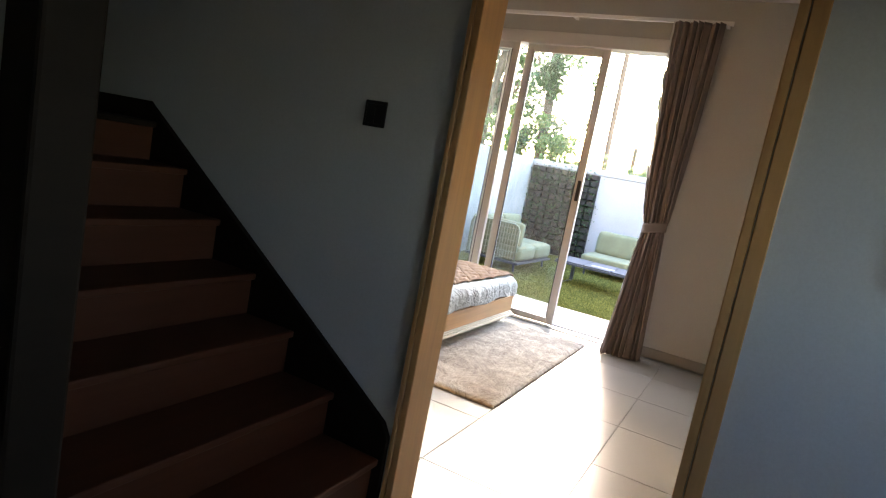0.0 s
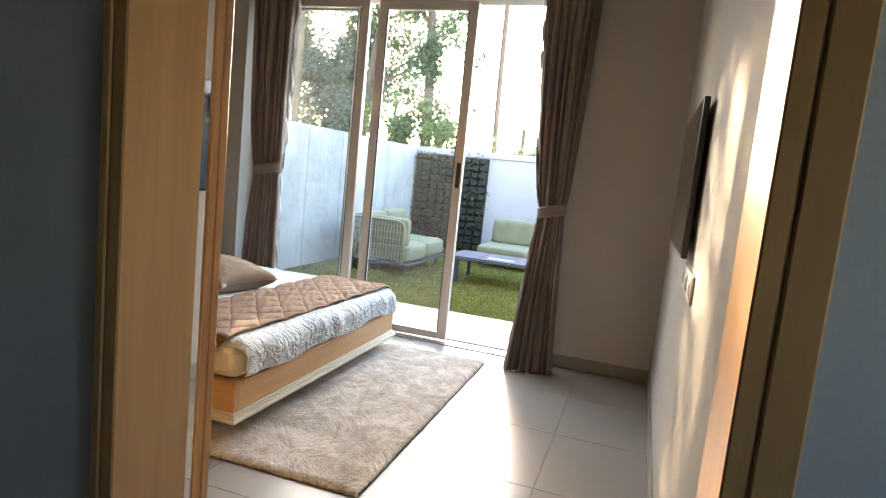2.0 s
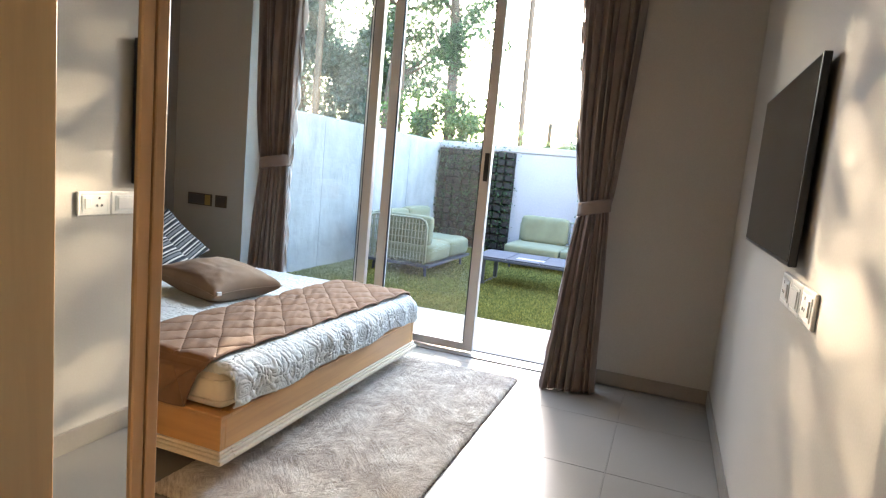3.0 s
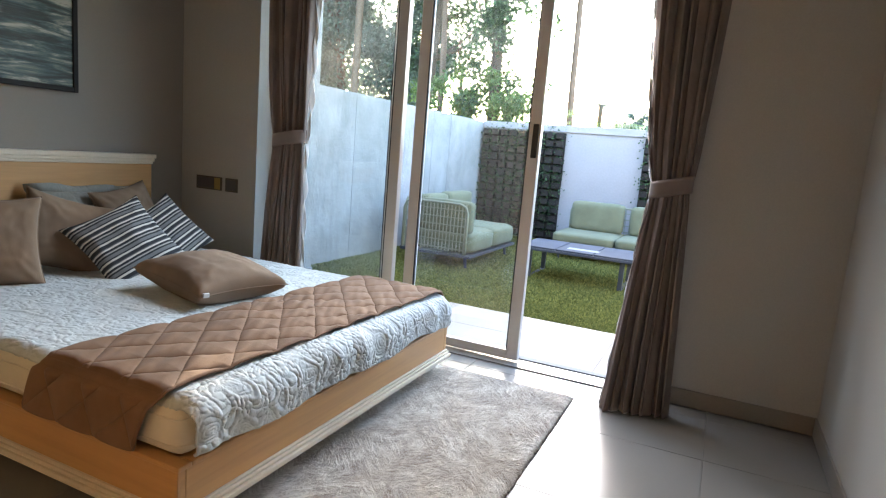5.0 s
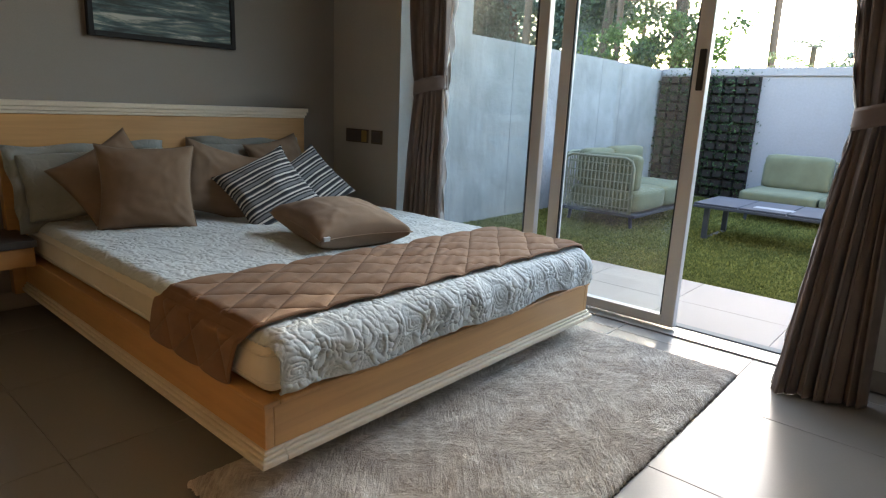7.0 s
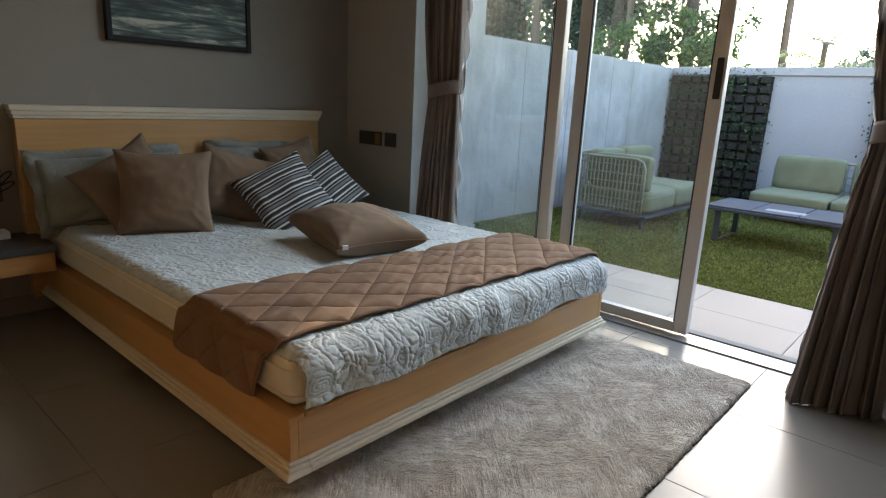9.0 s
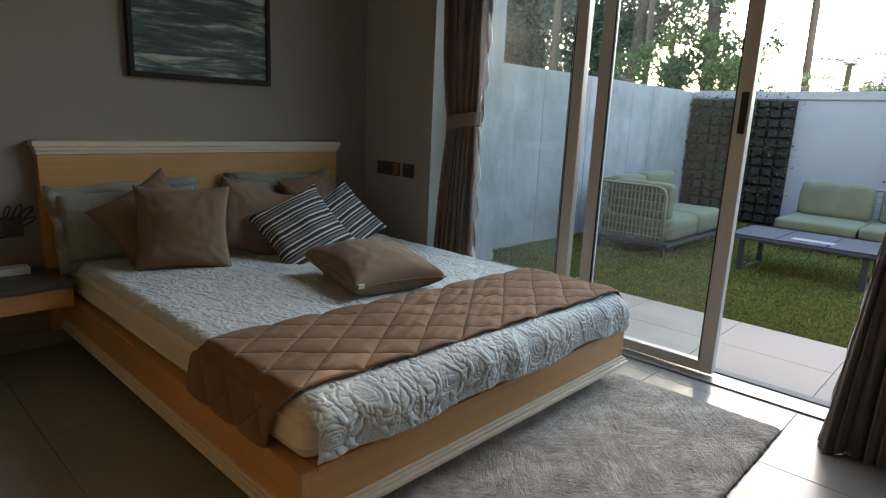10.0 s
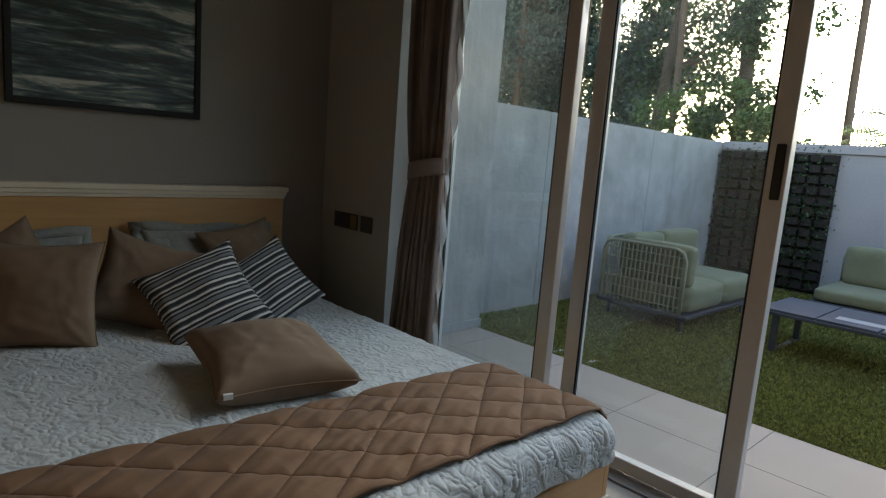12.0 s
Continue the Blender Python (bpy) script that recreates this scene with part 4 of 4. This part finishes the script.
# ---- curtains ----
def curtain(label, xc, yc, w_top, w_tie, w_low, z_tie, folds, seed, lean, lining_side, kick):
    rod_z = 3.055
    nv, nu = 90, folds * 14
    v, u = np.linspace(0, 1, nv), np.linspace(0, 1, nu)
    V, U = np.meshgrid(v, u, indexing="ij")
    zz = 0.0015 + V * (rod_z - 0.0015)
    below, above = np.clip((z_tie - zz) / z_tie, 0, 1), np.clip((zz - z_tie) / (rod_z - z_tie), 0, 1)
    width = np.where(zz < z_tie, w_tie + (w_low - w_tie) * below ** 0.75, w_tie + (w_top - w_tie) * np.clip(above, 0, 1) ** 0.5)
    shift = lean * np.where(zz < z_tie, (1 - below) ** 1.5, (1 - above) ** 2.2)
    warp = U + 0.024 * np.sin(U * 17 + seed) + 0.010 * np.sin(U * 41 + 2 * seed) + 0.01 * np.sin(V * 5 + U * 9 + seed)
    amp = 0.045 * (0.4 + 0.6 * np.clip(np.abs(zz - z_tie) / 0.5, 0, 1))
    amp = amp * (0.75 + 0.35 * np.sin(U * 13 + 2.2 * seed))
    wave = np.cos(2 * np.pi * folds * warp)
    X = xc + (U - 0.5) * width + shift + 0.010 * np.sin(2 * np.pi * folds * warp * 2 + seed) * np.clip(np.abs(zz - z_tie) / 0.4, 0.2, 1)
    Y = yc + amp * wave + 0.014 * np.sin(V * 7 + seed + U * 12) - kick * (1.5 - U) * below ** 1.3
    e = thing("curtain", label, "curtain", (xc, yc, rod_z), group="curtains")
    c = new("cloth", sheet("cloth", np.stack([X, Y, zz], -1), CURTAIN))
    adopt(c, e)
    thicken(c, 0.004, 0)
    ku = (U[:, :20] * 0) + np.linspace(0, 1, 20)[None, :]
    edge_x = X[:, -1] if lining_side > 0 else X[:, 0]
    lw = 0.014 * (0.4 + 0.6 * np.abs(zz[:, 0] - z_tie) / 1.3)
    LX = edge_x[:, None] + lining_side * ku * lw[:, None] + 0.006 * np.sin(zz[:, :1] * 30 + ku * 4)
    LY = yc + 0.01 + 0.03 * ku + 0.012 * np.sin(zz[:, :1] * 22 + 5 * ku) - kick * below[:, :1] ** 1.3
    li = new("lining", sheet("lining", np.stack([LX, LY, zz[:, :20]], -1), LINING))
    adopt(li, e)
    tagged(li, "pale lining edge")
    thicken(li, 0.002, 0)
    ang = np.linspace(0, 2 * np.pi, 40)
    band = np.array([[(xc + lean + (w_tie / 2 + 0.014) * math.cos(a), yc + 0.075 * math.sin(a), z_tie + dz + 0.025 * math.cos(a)) for a in ang] for dz in np.linspace(-0.045, 0.045, 6)])
    tb = new("tieback", sheet("tieback", band, CURTAIN))
    adopt(tb, e)
    thicken(tb, 0.006, 0)


curtain("taupe pleated curtain tied back at the garden door", -3.235, 5.90, 0.44, 0.24, 0.36, 1.31, 7, 1.0, 0.02, 1, 0.03)
curtain("taupe pleated curtain tied back beside the open door", -0.735, 5.92, 0.42, 0.18, 0.36, 1.225, 7, 4.0, 0.02, -1, 0.12)
rod = thing("curtain_rod", "white curtain rail over the garden door", "curtain rail", (-1.9, 5.97, 3.0))
part("rail", boxed(COL_X + 0.01, -0.47, 5.945, 5.975, 3.05, 3.085, 0.004, 2), WHITEPL, rod)
for x in (-3.3, -1.9, -0.52):
    part("bracket", boxed(x - 0.015, x + 0.015, 5.975, FAR_Y - 0.0005, 3.055, 3.08, 0.003, 1), WHITEPL, rod)


# ---- garden furniture ----
def soft(x0, x1, y0, y1, z0, z1, seed, bulge=0.02):
    """A stuffed block with crowned faces."""
    bm = boxed(x0, x1, y0, y1, z0, z1)
    bmesh.ops.subdivide_edges(bm, edges=bm.edges[:], cuts=7, use_grid_fill=True)
    c = Vector(((x0 + x1) / 2, (y0 + y1) / 2, (z0 + z1) / 2))
    hx, hy, hz = (x1 - x0) / 2, (y1 - y0) / 2, (z1 - z0) / 2
    r = min(hx, hy, hz) * 0.55
    for v in bm.verts:
        d = v.co - c
        q = Vector((max(-hx + r, min(hx - r, d.x)), max(-hy + r, min(hy - r, d.y)), max(-hz + r, min(hz - r, d.z))))
        off = d - q
        if off.length > 1e-6:
            off = off.normalized() * r
        f = (1 - (d.x / hx) ** 2) * (1 - (d.y / hy) ** 2) + (1 - (d.y / hy) ** 2) * (1 - (d.z / hz) ** 2) + (1 - (d.x / hx) ** 2) * (1 - (d.z / hz) ** 2)
        v.co = c + (q + off) * (1 + bulge * max(f, 0)) + Vector((1, 1, 1)) * 0.006 * noise.noise(v.co * 5 + Vector((seed, 0, 0)))
    return bm


G = -0.04
so1 = thing("garden_sofa", "sage green garden sofa with a woven rope arm", "sofa", (-3.45, 9.7, G), group="garden sofas")
SX0, SX1, SY0, SY1 = -3.90, -3.02, 8.88, 10.52
part("platform", boxed(SX0, SX1 + 0.03, SY0 - 0.02, SY1, 0.120, 0.155, 0.006, 2), DARKMETAL, so1)
for x in (SX0 + 0.08, SX1 - 0.08):
    for y in (SY0 + 0.12, SY1 - 0.12):
        part("leg", tube(bmesh.new(), [(x, y, 0.125), (x + (0.02 if x > -3.45 else -0.02), y, G)], 0.022, 0.018, 8), DARKMETAL, so1)
part("seat_cushion", soft(SX0 + 0.10, SX1 + 0.02, SY0 + 0.03, 9.69, 0.156, 0.41, 1), SAGE, so1, smooth=True)
part("seat_cushion", soft(SX0 + 0.10, SX1 + 0.02, 9.70, SY1 - 0.02, 0.156, 0.41, 2), SAGE, so1, smooth=True)
part("back_cushion", soft(SX0 + 0.06, SX0 + 0.24, SY0 + 0.20, 9.68, 0.40, 0.785, 3), SAGE, so1, smooth=True)
part("back_cushion", soft(SX0 + 0.06, SX0 + 0.24, 9.71, SY1 - 0.03, 0.40, 0.80, 4), SAGE, so1, smooth=True)
part("arm_cushion", soft(SX0 + 0.20, SX1 - 0.02, SY0 + 0.03, SY0 + 0.20, 0.39, 0.765, 5), SAGE, so1, smooth=True)


def rope_panel(owner, p0, p1, z0, z1, nv, nh):
    """A rounded tube frame filled with woven rope between two floor points."""
    a, b = Vector((*p0, 0)), Vector((*p1, 0))
    d = b - a

    def at(u, z):
        return a + d * u + Vector((0, 0, z))
    r = 0.10 / d.length
    loop = [at(0, z0), at(0, z1 - 0.10), at(r * 0.3, z1 - 0.03), at(r, z1), at(1 - r, z1), at(1 - r * 0.3, z1 - 0.03), at(1, z1 - 0.10), at(1, z0)]
    part("arm_frame", tube(bmesh.new(), loop, 0.016, sides=8), ROPE, owner, smooth=True)
    for i in range(nv):
        u = (i + 0.5) / nv
        w = 0.010 if i % 2 else -0.010
        part("rope", tube(bmesh.new(), [at(u, z0 + (z1 - z0) * k / 6) + d.orthogonal().normalized() * (w if k % 2 else -w) * 0.5 for k in range(7)], 0.0075, sides=5), ROPE, owner)
    for j in range(nh):
        z = z0 + (z1 - z0) * (j + 0.6) / (nh + 0.4)
        part("cross_rope", tube(bmesh.new(), [at(k / 12, z) + Vector((0, 0.008 * (1 if k % 2 else -1), 0)) for k in range(13)], 0.0065, sides=5), ROPE, owner)


rope_panel(so1, (SX0 + 0.02, SY0), (SX1 - 0.04, SY0), 0.155, 0.735, 18, 6)
rope_panel(so1, (SX0 + 0.02, SY0 + 0.03), (SX0 + 0.02, SY1), 0.155, 0.75, 30, 5)

so2 = thing("garden_sofa", "sage green garden sofa against the back wall", "sofa", (-1.7, 11.3, G), group="garden sofas")
TX0, TX1, TY0, TY1 = -2.56, -0.82, 10.76, 11.86
part("platform", boxed(TX0, TX1, TY0 - 0.02, TY1, 0.17, 0.21, 0.006, 2), DARKMETAL, so2)
for x in (TX0 + 0.12, TX1 - 0.12):
    for y in (TY0 + 0.1, TY1 - 0.12):
        part("leg", tube(bmesh.new(), [(x, y, 0.18), (x, y - 0.02, G)], 0.022, 0.018, 8), DARKMETAL, so2)
for i, (a, b) in enumerate(((TX0 + 0.02, -1.695), (-1.685, TX1 - 0.02))):
    part("seat_cushion", soft(a, b, TY0, TY1 - 0.08, 0.211, 0.345, 6 + i), SAGE, so2, smooth=True)
    part("back_cushion", soft(a + 0.07, b - 0.02, TY1 - 0.38, TY1 - 0.18, 0.335, 0.765, 8 + i), SAGE, so2, smooth=True)
rope_panel(so2, (TX0 + 0.02, TY1 - 0.05), (TX1 - 0.02, TY1 - 0.05), 0.21, 0.70, 26, 5)

tb = thing("coffee_table", "low blue-grey slatted garden table with sled legs", "table", (-1.85, 9.45, G))
QX0, QX1, QY0, QY1 = -2.49, -1.22, 9.09, 9.86
part("rim", boxed(QX0, QX1, QY0, QY1, 0.300, 0.328, 0.004, 1), DARKMETAL, tb)
for i in range(3):
    w = (QX1 - QX0) / 3
    part("top_panel", boxed(QX0 + w * i + 0.006, QX0 + w * (i + 1) - 0.006, QY0 + 0.008, QY1 - 0.008, 0.3285, 0.349, 0.004, 2), TABLETOP, tb)
for x in (QX0 + 0.10, QX1 - 0.14):
    bm = bmesh.new()
    for y in (QY0 + 0.05, QY1 - 0.09):
        box(bm, x, x + 0.05, y, y + 0.04, G, 0.300, 0.003, 1)
    box(bm, x, x + 0.05, QY0 + 0.09, QY1 - 0.09, G, G + 0.03, 0.003, 1)
    part("sled_leg", bm, DARKMETAL, tb)
part("paper", boxed(-1.97, -1.62, 9.24, 9.38, 0.3495, 0.352), JOINT, tb, "pale strip lying on the table")


# ---- planted wall panels ----
def leaf_cloud(name, pts, size, material, seed, parent=None, label="", aim=None, spread=1.0, category="", kind="stuff"):
    """Many small folded leaves, joined into one mesh."""
    r = np.random.RandomState(seed)
    n = len(pts)
    d = r.normal(size=(n, 3)) * spread + (np.array(aim) if aim is not None else 0)
    d /= np.linalg.norm(d, axis=1, keepdims=True) + 1e-9
    q = np.cross(d, r.normal(size=(n, 3)))
    q /= np.linalg.norm(q, axis=1, keepdims=True) + 1e-9
    nrm = np.cross(d, q)
    s = (size * (0.6 + 0.8 * r.rand(n)))[:, None]
    base, tip = pts - d * s * 0.5, pts + d * s * 0.5
    l, rt = pts + q * s * 0.30 + nrm * s * 0.10, pts - q * s * 0.30 + nrm * s * 0.10
    V = np.stack([base, l, tip, rt], 1).reshape(-1, 3)
    i = np.arange(n) * 4
    F = np.concatenate([np.stack([i, i + 1, i + 2], 1), np.stack([i, i + 2, i + 3], 1)])
    me = bpy.data.meshes.new(name)
    me.from_pydata(V.tolist(), [], F.tolist())
    me.materials.append(material)
    ob = new(name, me)
    if parent is not None:
        adopt(ob, parent)
    return tagged(ob, label, category, "", kind)


def green_wall(x0, x1, z0, z1, seed, label):
    g = thing("vertical_garden", label, "vertical garden", ((x0 + x1) / 2, GY, z0))
    y = GY - 0.001
    part("backing", boxed(x0, x1, y - 0.03, y, z0, z1), SOIL, g)
    cols, rows = int((x1 - x0) / 0.15), int((z1 - z0) / 0.135)
    bm = boxed(-0.068, 0.068, -0.075, 0.0, -0.045, 0.045)
    for v in bm.verts:
        if v.co.y < -0.03:
            v.co.z += 0.022
            v.co.x *= 0.86
    pocket = mesh_from("pocket", bm, SOIL)
    r = np.random.RandomState(seed)
    pts = []
    for i in range(cols):
        for j in range(rows):
            px, pz = x0 + (i + 0.5) * (x1 - x0) / cols, z0 + (j + 0.5) * (z1 - z0) / rows
            ob = new("pocket", pocket)
            adopt(ob, g)
            ob.location = (px, y - 0.0305, pz)
            k = r.randint(6, 30) if r.rand() < 0.6 else r.randint(40, 80)
            pts.append(np.array([px, y - 0.09, pz + 0.05]) + r.normal(size=(k, 3)) * np.array([0.07, 0.03, 0.075]))
    leaf_cloud("leaves", np.concatenate(pts), 0.042, IVY, seed, g, "creeping green leaves", aim=(0, -0.7, 0.2))


green_wall(GX + 0.02, -2.925, 0.0, 1.775, 3, "dark planted wall panel with creeping plants")
green_wall(-1.67, -0.75, 0.0, 1.775, 5, "dark planted wall panel half covered in leaves")

# ---- lawn ----
r = np.random.RandomState(11)
n = 150000
px, py = r.uniform(GX + 0.01, 2.9, n), 7.385 + (GY - 7.42) * r.rand(n) ** 1.5
pts = np.stack([px, py, np.full(n, -0.02)], 1)
leaf_cloud("lawn_grass", pts, 0.038, GRASS, 12, None, "short green lawn grass in the garden", aim=(0, 0, 1.6), spread=0.55, category="grass")
st = thing("drain_grate", "striped dark drain grate beside the paving", "drain", (-3.3, 7.5, -0.03))
for i in range(9):
    part("bar", boxed(-3.62 + i * 0.07, -3.585 + i * 0.07, 7.40, 7.56, -0.039, -0.012, 0.003, 1), DARKMETAL if i % 2 else PAPER, st)


# ---- trees ----
def branch_pts(p, d, length, bend, r, steps=7):
    pts, q, dirn = [Vector(p)], Vector(p), Vector(d).normalized()
    for _ in range(steps):
        dirn = (dirn + Vector((r.uniform(-1, 1), r.uniform(-1, 1), r.uniform(-0.4, 1))) * bend).normalized()
        q = q + dirn * length / steps
        pts.append(q.copy())
    return pts


def tree(label, x, y, h, trunk_r, crown_r, crown_z, clumps, per, leaf, size, seed, limbs=7, stretch=1.3):
    r = random.Random(seed)
    nr = np.random.RandomState(seed)
    t = thing("tree", label, "tree", (x, y, G))
    bm = bmesh.new()
    main = branch_pts((x, y, G), (0, 0, 1), h * 0.85, 0.05, r, 10)
    tube(bm, main, trunk_r, trunk_r * 0.35, 10)
    ends = []
    for i in range(limbs):
        k = r.randint(4, 10)
        a = r.uniform(0, 6.28)
        br = branch_pts(main[k], (math.cos(a), math.sin(a), r.uniform(0.1, 0.8)), crown_r * r.uniform(0.6, 1.1), 0.18, r, 6)
        tube(bm, br, trunk_r * 0.4, trunk_r * 0.08, 7)
        ends += br[2:]
    part("trunk", bm, BARK, t, smooth=True)
    pts = []
    for i in range(clumps):
        if i % 3 and ends:
            c = np.array(r.choice(ends)) + nr.normal(size=3) * 0.25 * crown_r * 0.5
        else:
            v = nr.normal(size=3)
            v /= np.linalg.norm(v)
            c = np.array((x, y, crown_z)) + v * crown_r * np.array([1, 1, stretch]) * nr.rand() ** 0.4
        pts.append(c + nr.normal(size=(per * 3, 3)) * crown_r * 0.12)
    leaf_cloud("crown", np.concatenate(pts), size * 0.6, leaf, seed, t, kind="")
    return t


def palm(label, x, y, h, seed, fronds=16, rad=0.11, size=1.6, leaf=LEAF_HAZY):
    r = random.Random(seed)
    t = thing("palm_tree", label, "palm tree", (x, y, G))
    main = branch_pts((x, y, G), (0, 0, 1), h, 0.018, r, 12)
    bm = tube(bmesh.new(), main, rad, rad * 0.75, 9)
    part("trunk", bm, PALMBARK, t, smooth=True)
    top = main[-1]
    bm = bmesh.new()
    for i in range(fronds):
        a, up = i * 2.4 + r.uniform(-0.3, 0.3), r.uniform(0.1, 1.1)
        q, d, pts = top.copy(), Vector((math.cos(a), math.sin(a), up)).normalized(), []
        for k in range(9):
            pts.append(q.copy())
            q = q + d * size / 8
            d = (d + Vector((0, 0, -0.16))).normalized()
        for k in range(1, 9):
            ax = (pts[k] - pts[k - 1]).normalized()
            sd = ax.cross(Vector((0, 0, 1))).normalized()
            ln = size * 0.33 * math.sin(math.pi * (k + 0.6) / 10.2)
            for s in (-1, 1):
                for f in (0, 0.5):
                    p = pts[k - 1].lerp(pts[k], f)
                    tip = p + sd * s * ln + ax * ln * 0.5 - Vector((0, 0, ln * 0.45))
                    bm.faces.new([bm.verts.new(p), bm.verts.new(p + ax * size * 0.03), bm.verts.new(tip)])
    part("fronds", bm, leaf, t)


tree("tall leafy tree with a climber-clad trunk behind the garden wall", -5.5, 16.0, 12.0, 0.17, 1.35, 5.4, 135, 46, LEAF, 0.17, 21, 12, 2.8)
tree("spreading tree with limbs reaching over the garden", -8.2, 17.5, 11.0, 0.16, 2.8, 7.4, 75, 48, LEAF, 0.19, 22, 14, 0.7)
# trees beyond the side wall wear the haze-tinted leaf colour
tree("dense green tree beyond the side wall, paled by haze", -11.6, 18.5, 8.0, 0.2, 2.3, 4.6, 140, 48, LEAF_HAZY, 0.22, 23, 8, 1.3)
tree("dense green tree beyond the side wall", -13.4, 16.5, 9.0, 0.22, 2.6, 5.2, 115, 48, LEAF_HAZY, 0.22, 24, 8, 1.3)
tree("dense tree beyond the side wall, blued by haze", -9.4, 18.8, 6.0, 0.14, 1.6, 3.8, 185, 48, LEAF_HAZY, 0.20, 25, 8, 1.35)
tree("bright shrub behind the garden corner", -6.6, 16.0, 3.2, 0.06, 1.0, 2.5, 55, 40, LEAF_BRIGHT, 0.16, 26, 6, 0.9)
tree("bright shrub behind the back wall", -4.9, 15.5, 3.0, 0.08, 0.7, 2.2, 50, 36, LEAF_BRIGHT, 0.14, 27, 6, 0.9)
tree("low green bush behind the back wall", -2.6, 19.0, 2.6, 0.08, 0.7, 2.2, 50, 36, LEAF_HAZY, 0.17, 28, 6, 1.0)
tree("far hazy green tree beyond the walls", -18.0, 24.0, 9.0, 0.25, 3.4, 5.2, 260, 45, LEAF_HAZY, 0.28, 29, 7, 1.2)
palm("tall slim palm with a bare trunk behind the back wall", -4.20, 18.0, 13.0, 31, rad=0.085)
palm("slim palm behind the garden corner", -7.0, 16.2, 9.5, 32, rad=0.08)
palm("slim palm trunk beyond the side wall", -9.7, 16.4, 10.0, 33)
palm("slim palm trunk beyond the side wall", -11.9, 16.6, 10.0, 34)
palm("small palm seen between the trees", -9.2, 22.0, 4.2, 35, 14, 0.09, 1.6)
palm("broad-leaved banana plant behind the back wall", -3.2, 17.0, 2.15, 36, 22, 0.07, 1.3, LEAF_BRIGHT)
palm("low palm behind the back wall", -4.5, 23.0, 3.3, 37, 14, 0.1, 1.5)


# ---- floor tiles and paving, one by one ----
def tiles(owner, material, x0, y0, tw, th, xa, xb, ya, yb, gap, z0, z1):
    made = {}
    i = math.floor((xa - x0) / tw)
    while x0 + i * tw < xb:
        j = math.floor((ya - y0) / th)
        while y0 + j * th < yb:
            a, b = max(x0 + i * tw + gap, xa), min(x0 + (i + 1) * tw - gap, xb)
            c, d = max(y0 + j * th + gap, ya), min(y0 + (j + 1) * th - gap, yb)
            if b - a > 0.02 and d - c > 0.02:
                key = (round(b - a, 3), round(d - c, 3))
                if key not in made:
                    made[key] = mesh_from("tile", boxed(-key[0] / 2, key[0] / 2, -key[1] / 2, key[1] / 2, z0, z1, 0.0015, 1), material)
                ob = new("tile", made[key])
                adopt(ob, owner)
                ob.location = ((a + b) / 2, (c + d) / 2, 0)
            j += 1
        i += 1


tiles(floor, FLOORTILE, -1.065, 3.385, 0.69, 0.685, HEAD_X, TV_X, HALL_Y + 0.09, 5.945, 0.0014, -0.02, 0.0)
tiles(floor, FLOORTILE, -1.065, 5.945, 0.69, 0.12, HEAD_X, TV_X, 5.945, 6.065, 0.0014, -0.02, 0.0)
tiles(hall_floor, FLOORTILE, -1.065, 3.385, 0.69, 0.685, -4.6, 2.4, -2.2, HALL_Y + 0.088, 0.0014, -0.02, 0.0)
tiles(terrace, PAVER, -1.065, 6.25, 0.69, 0.565, -4.36, 3.0, FAR_Y + 0.175, 7.38, 0.0016, -0.03, -0.012)
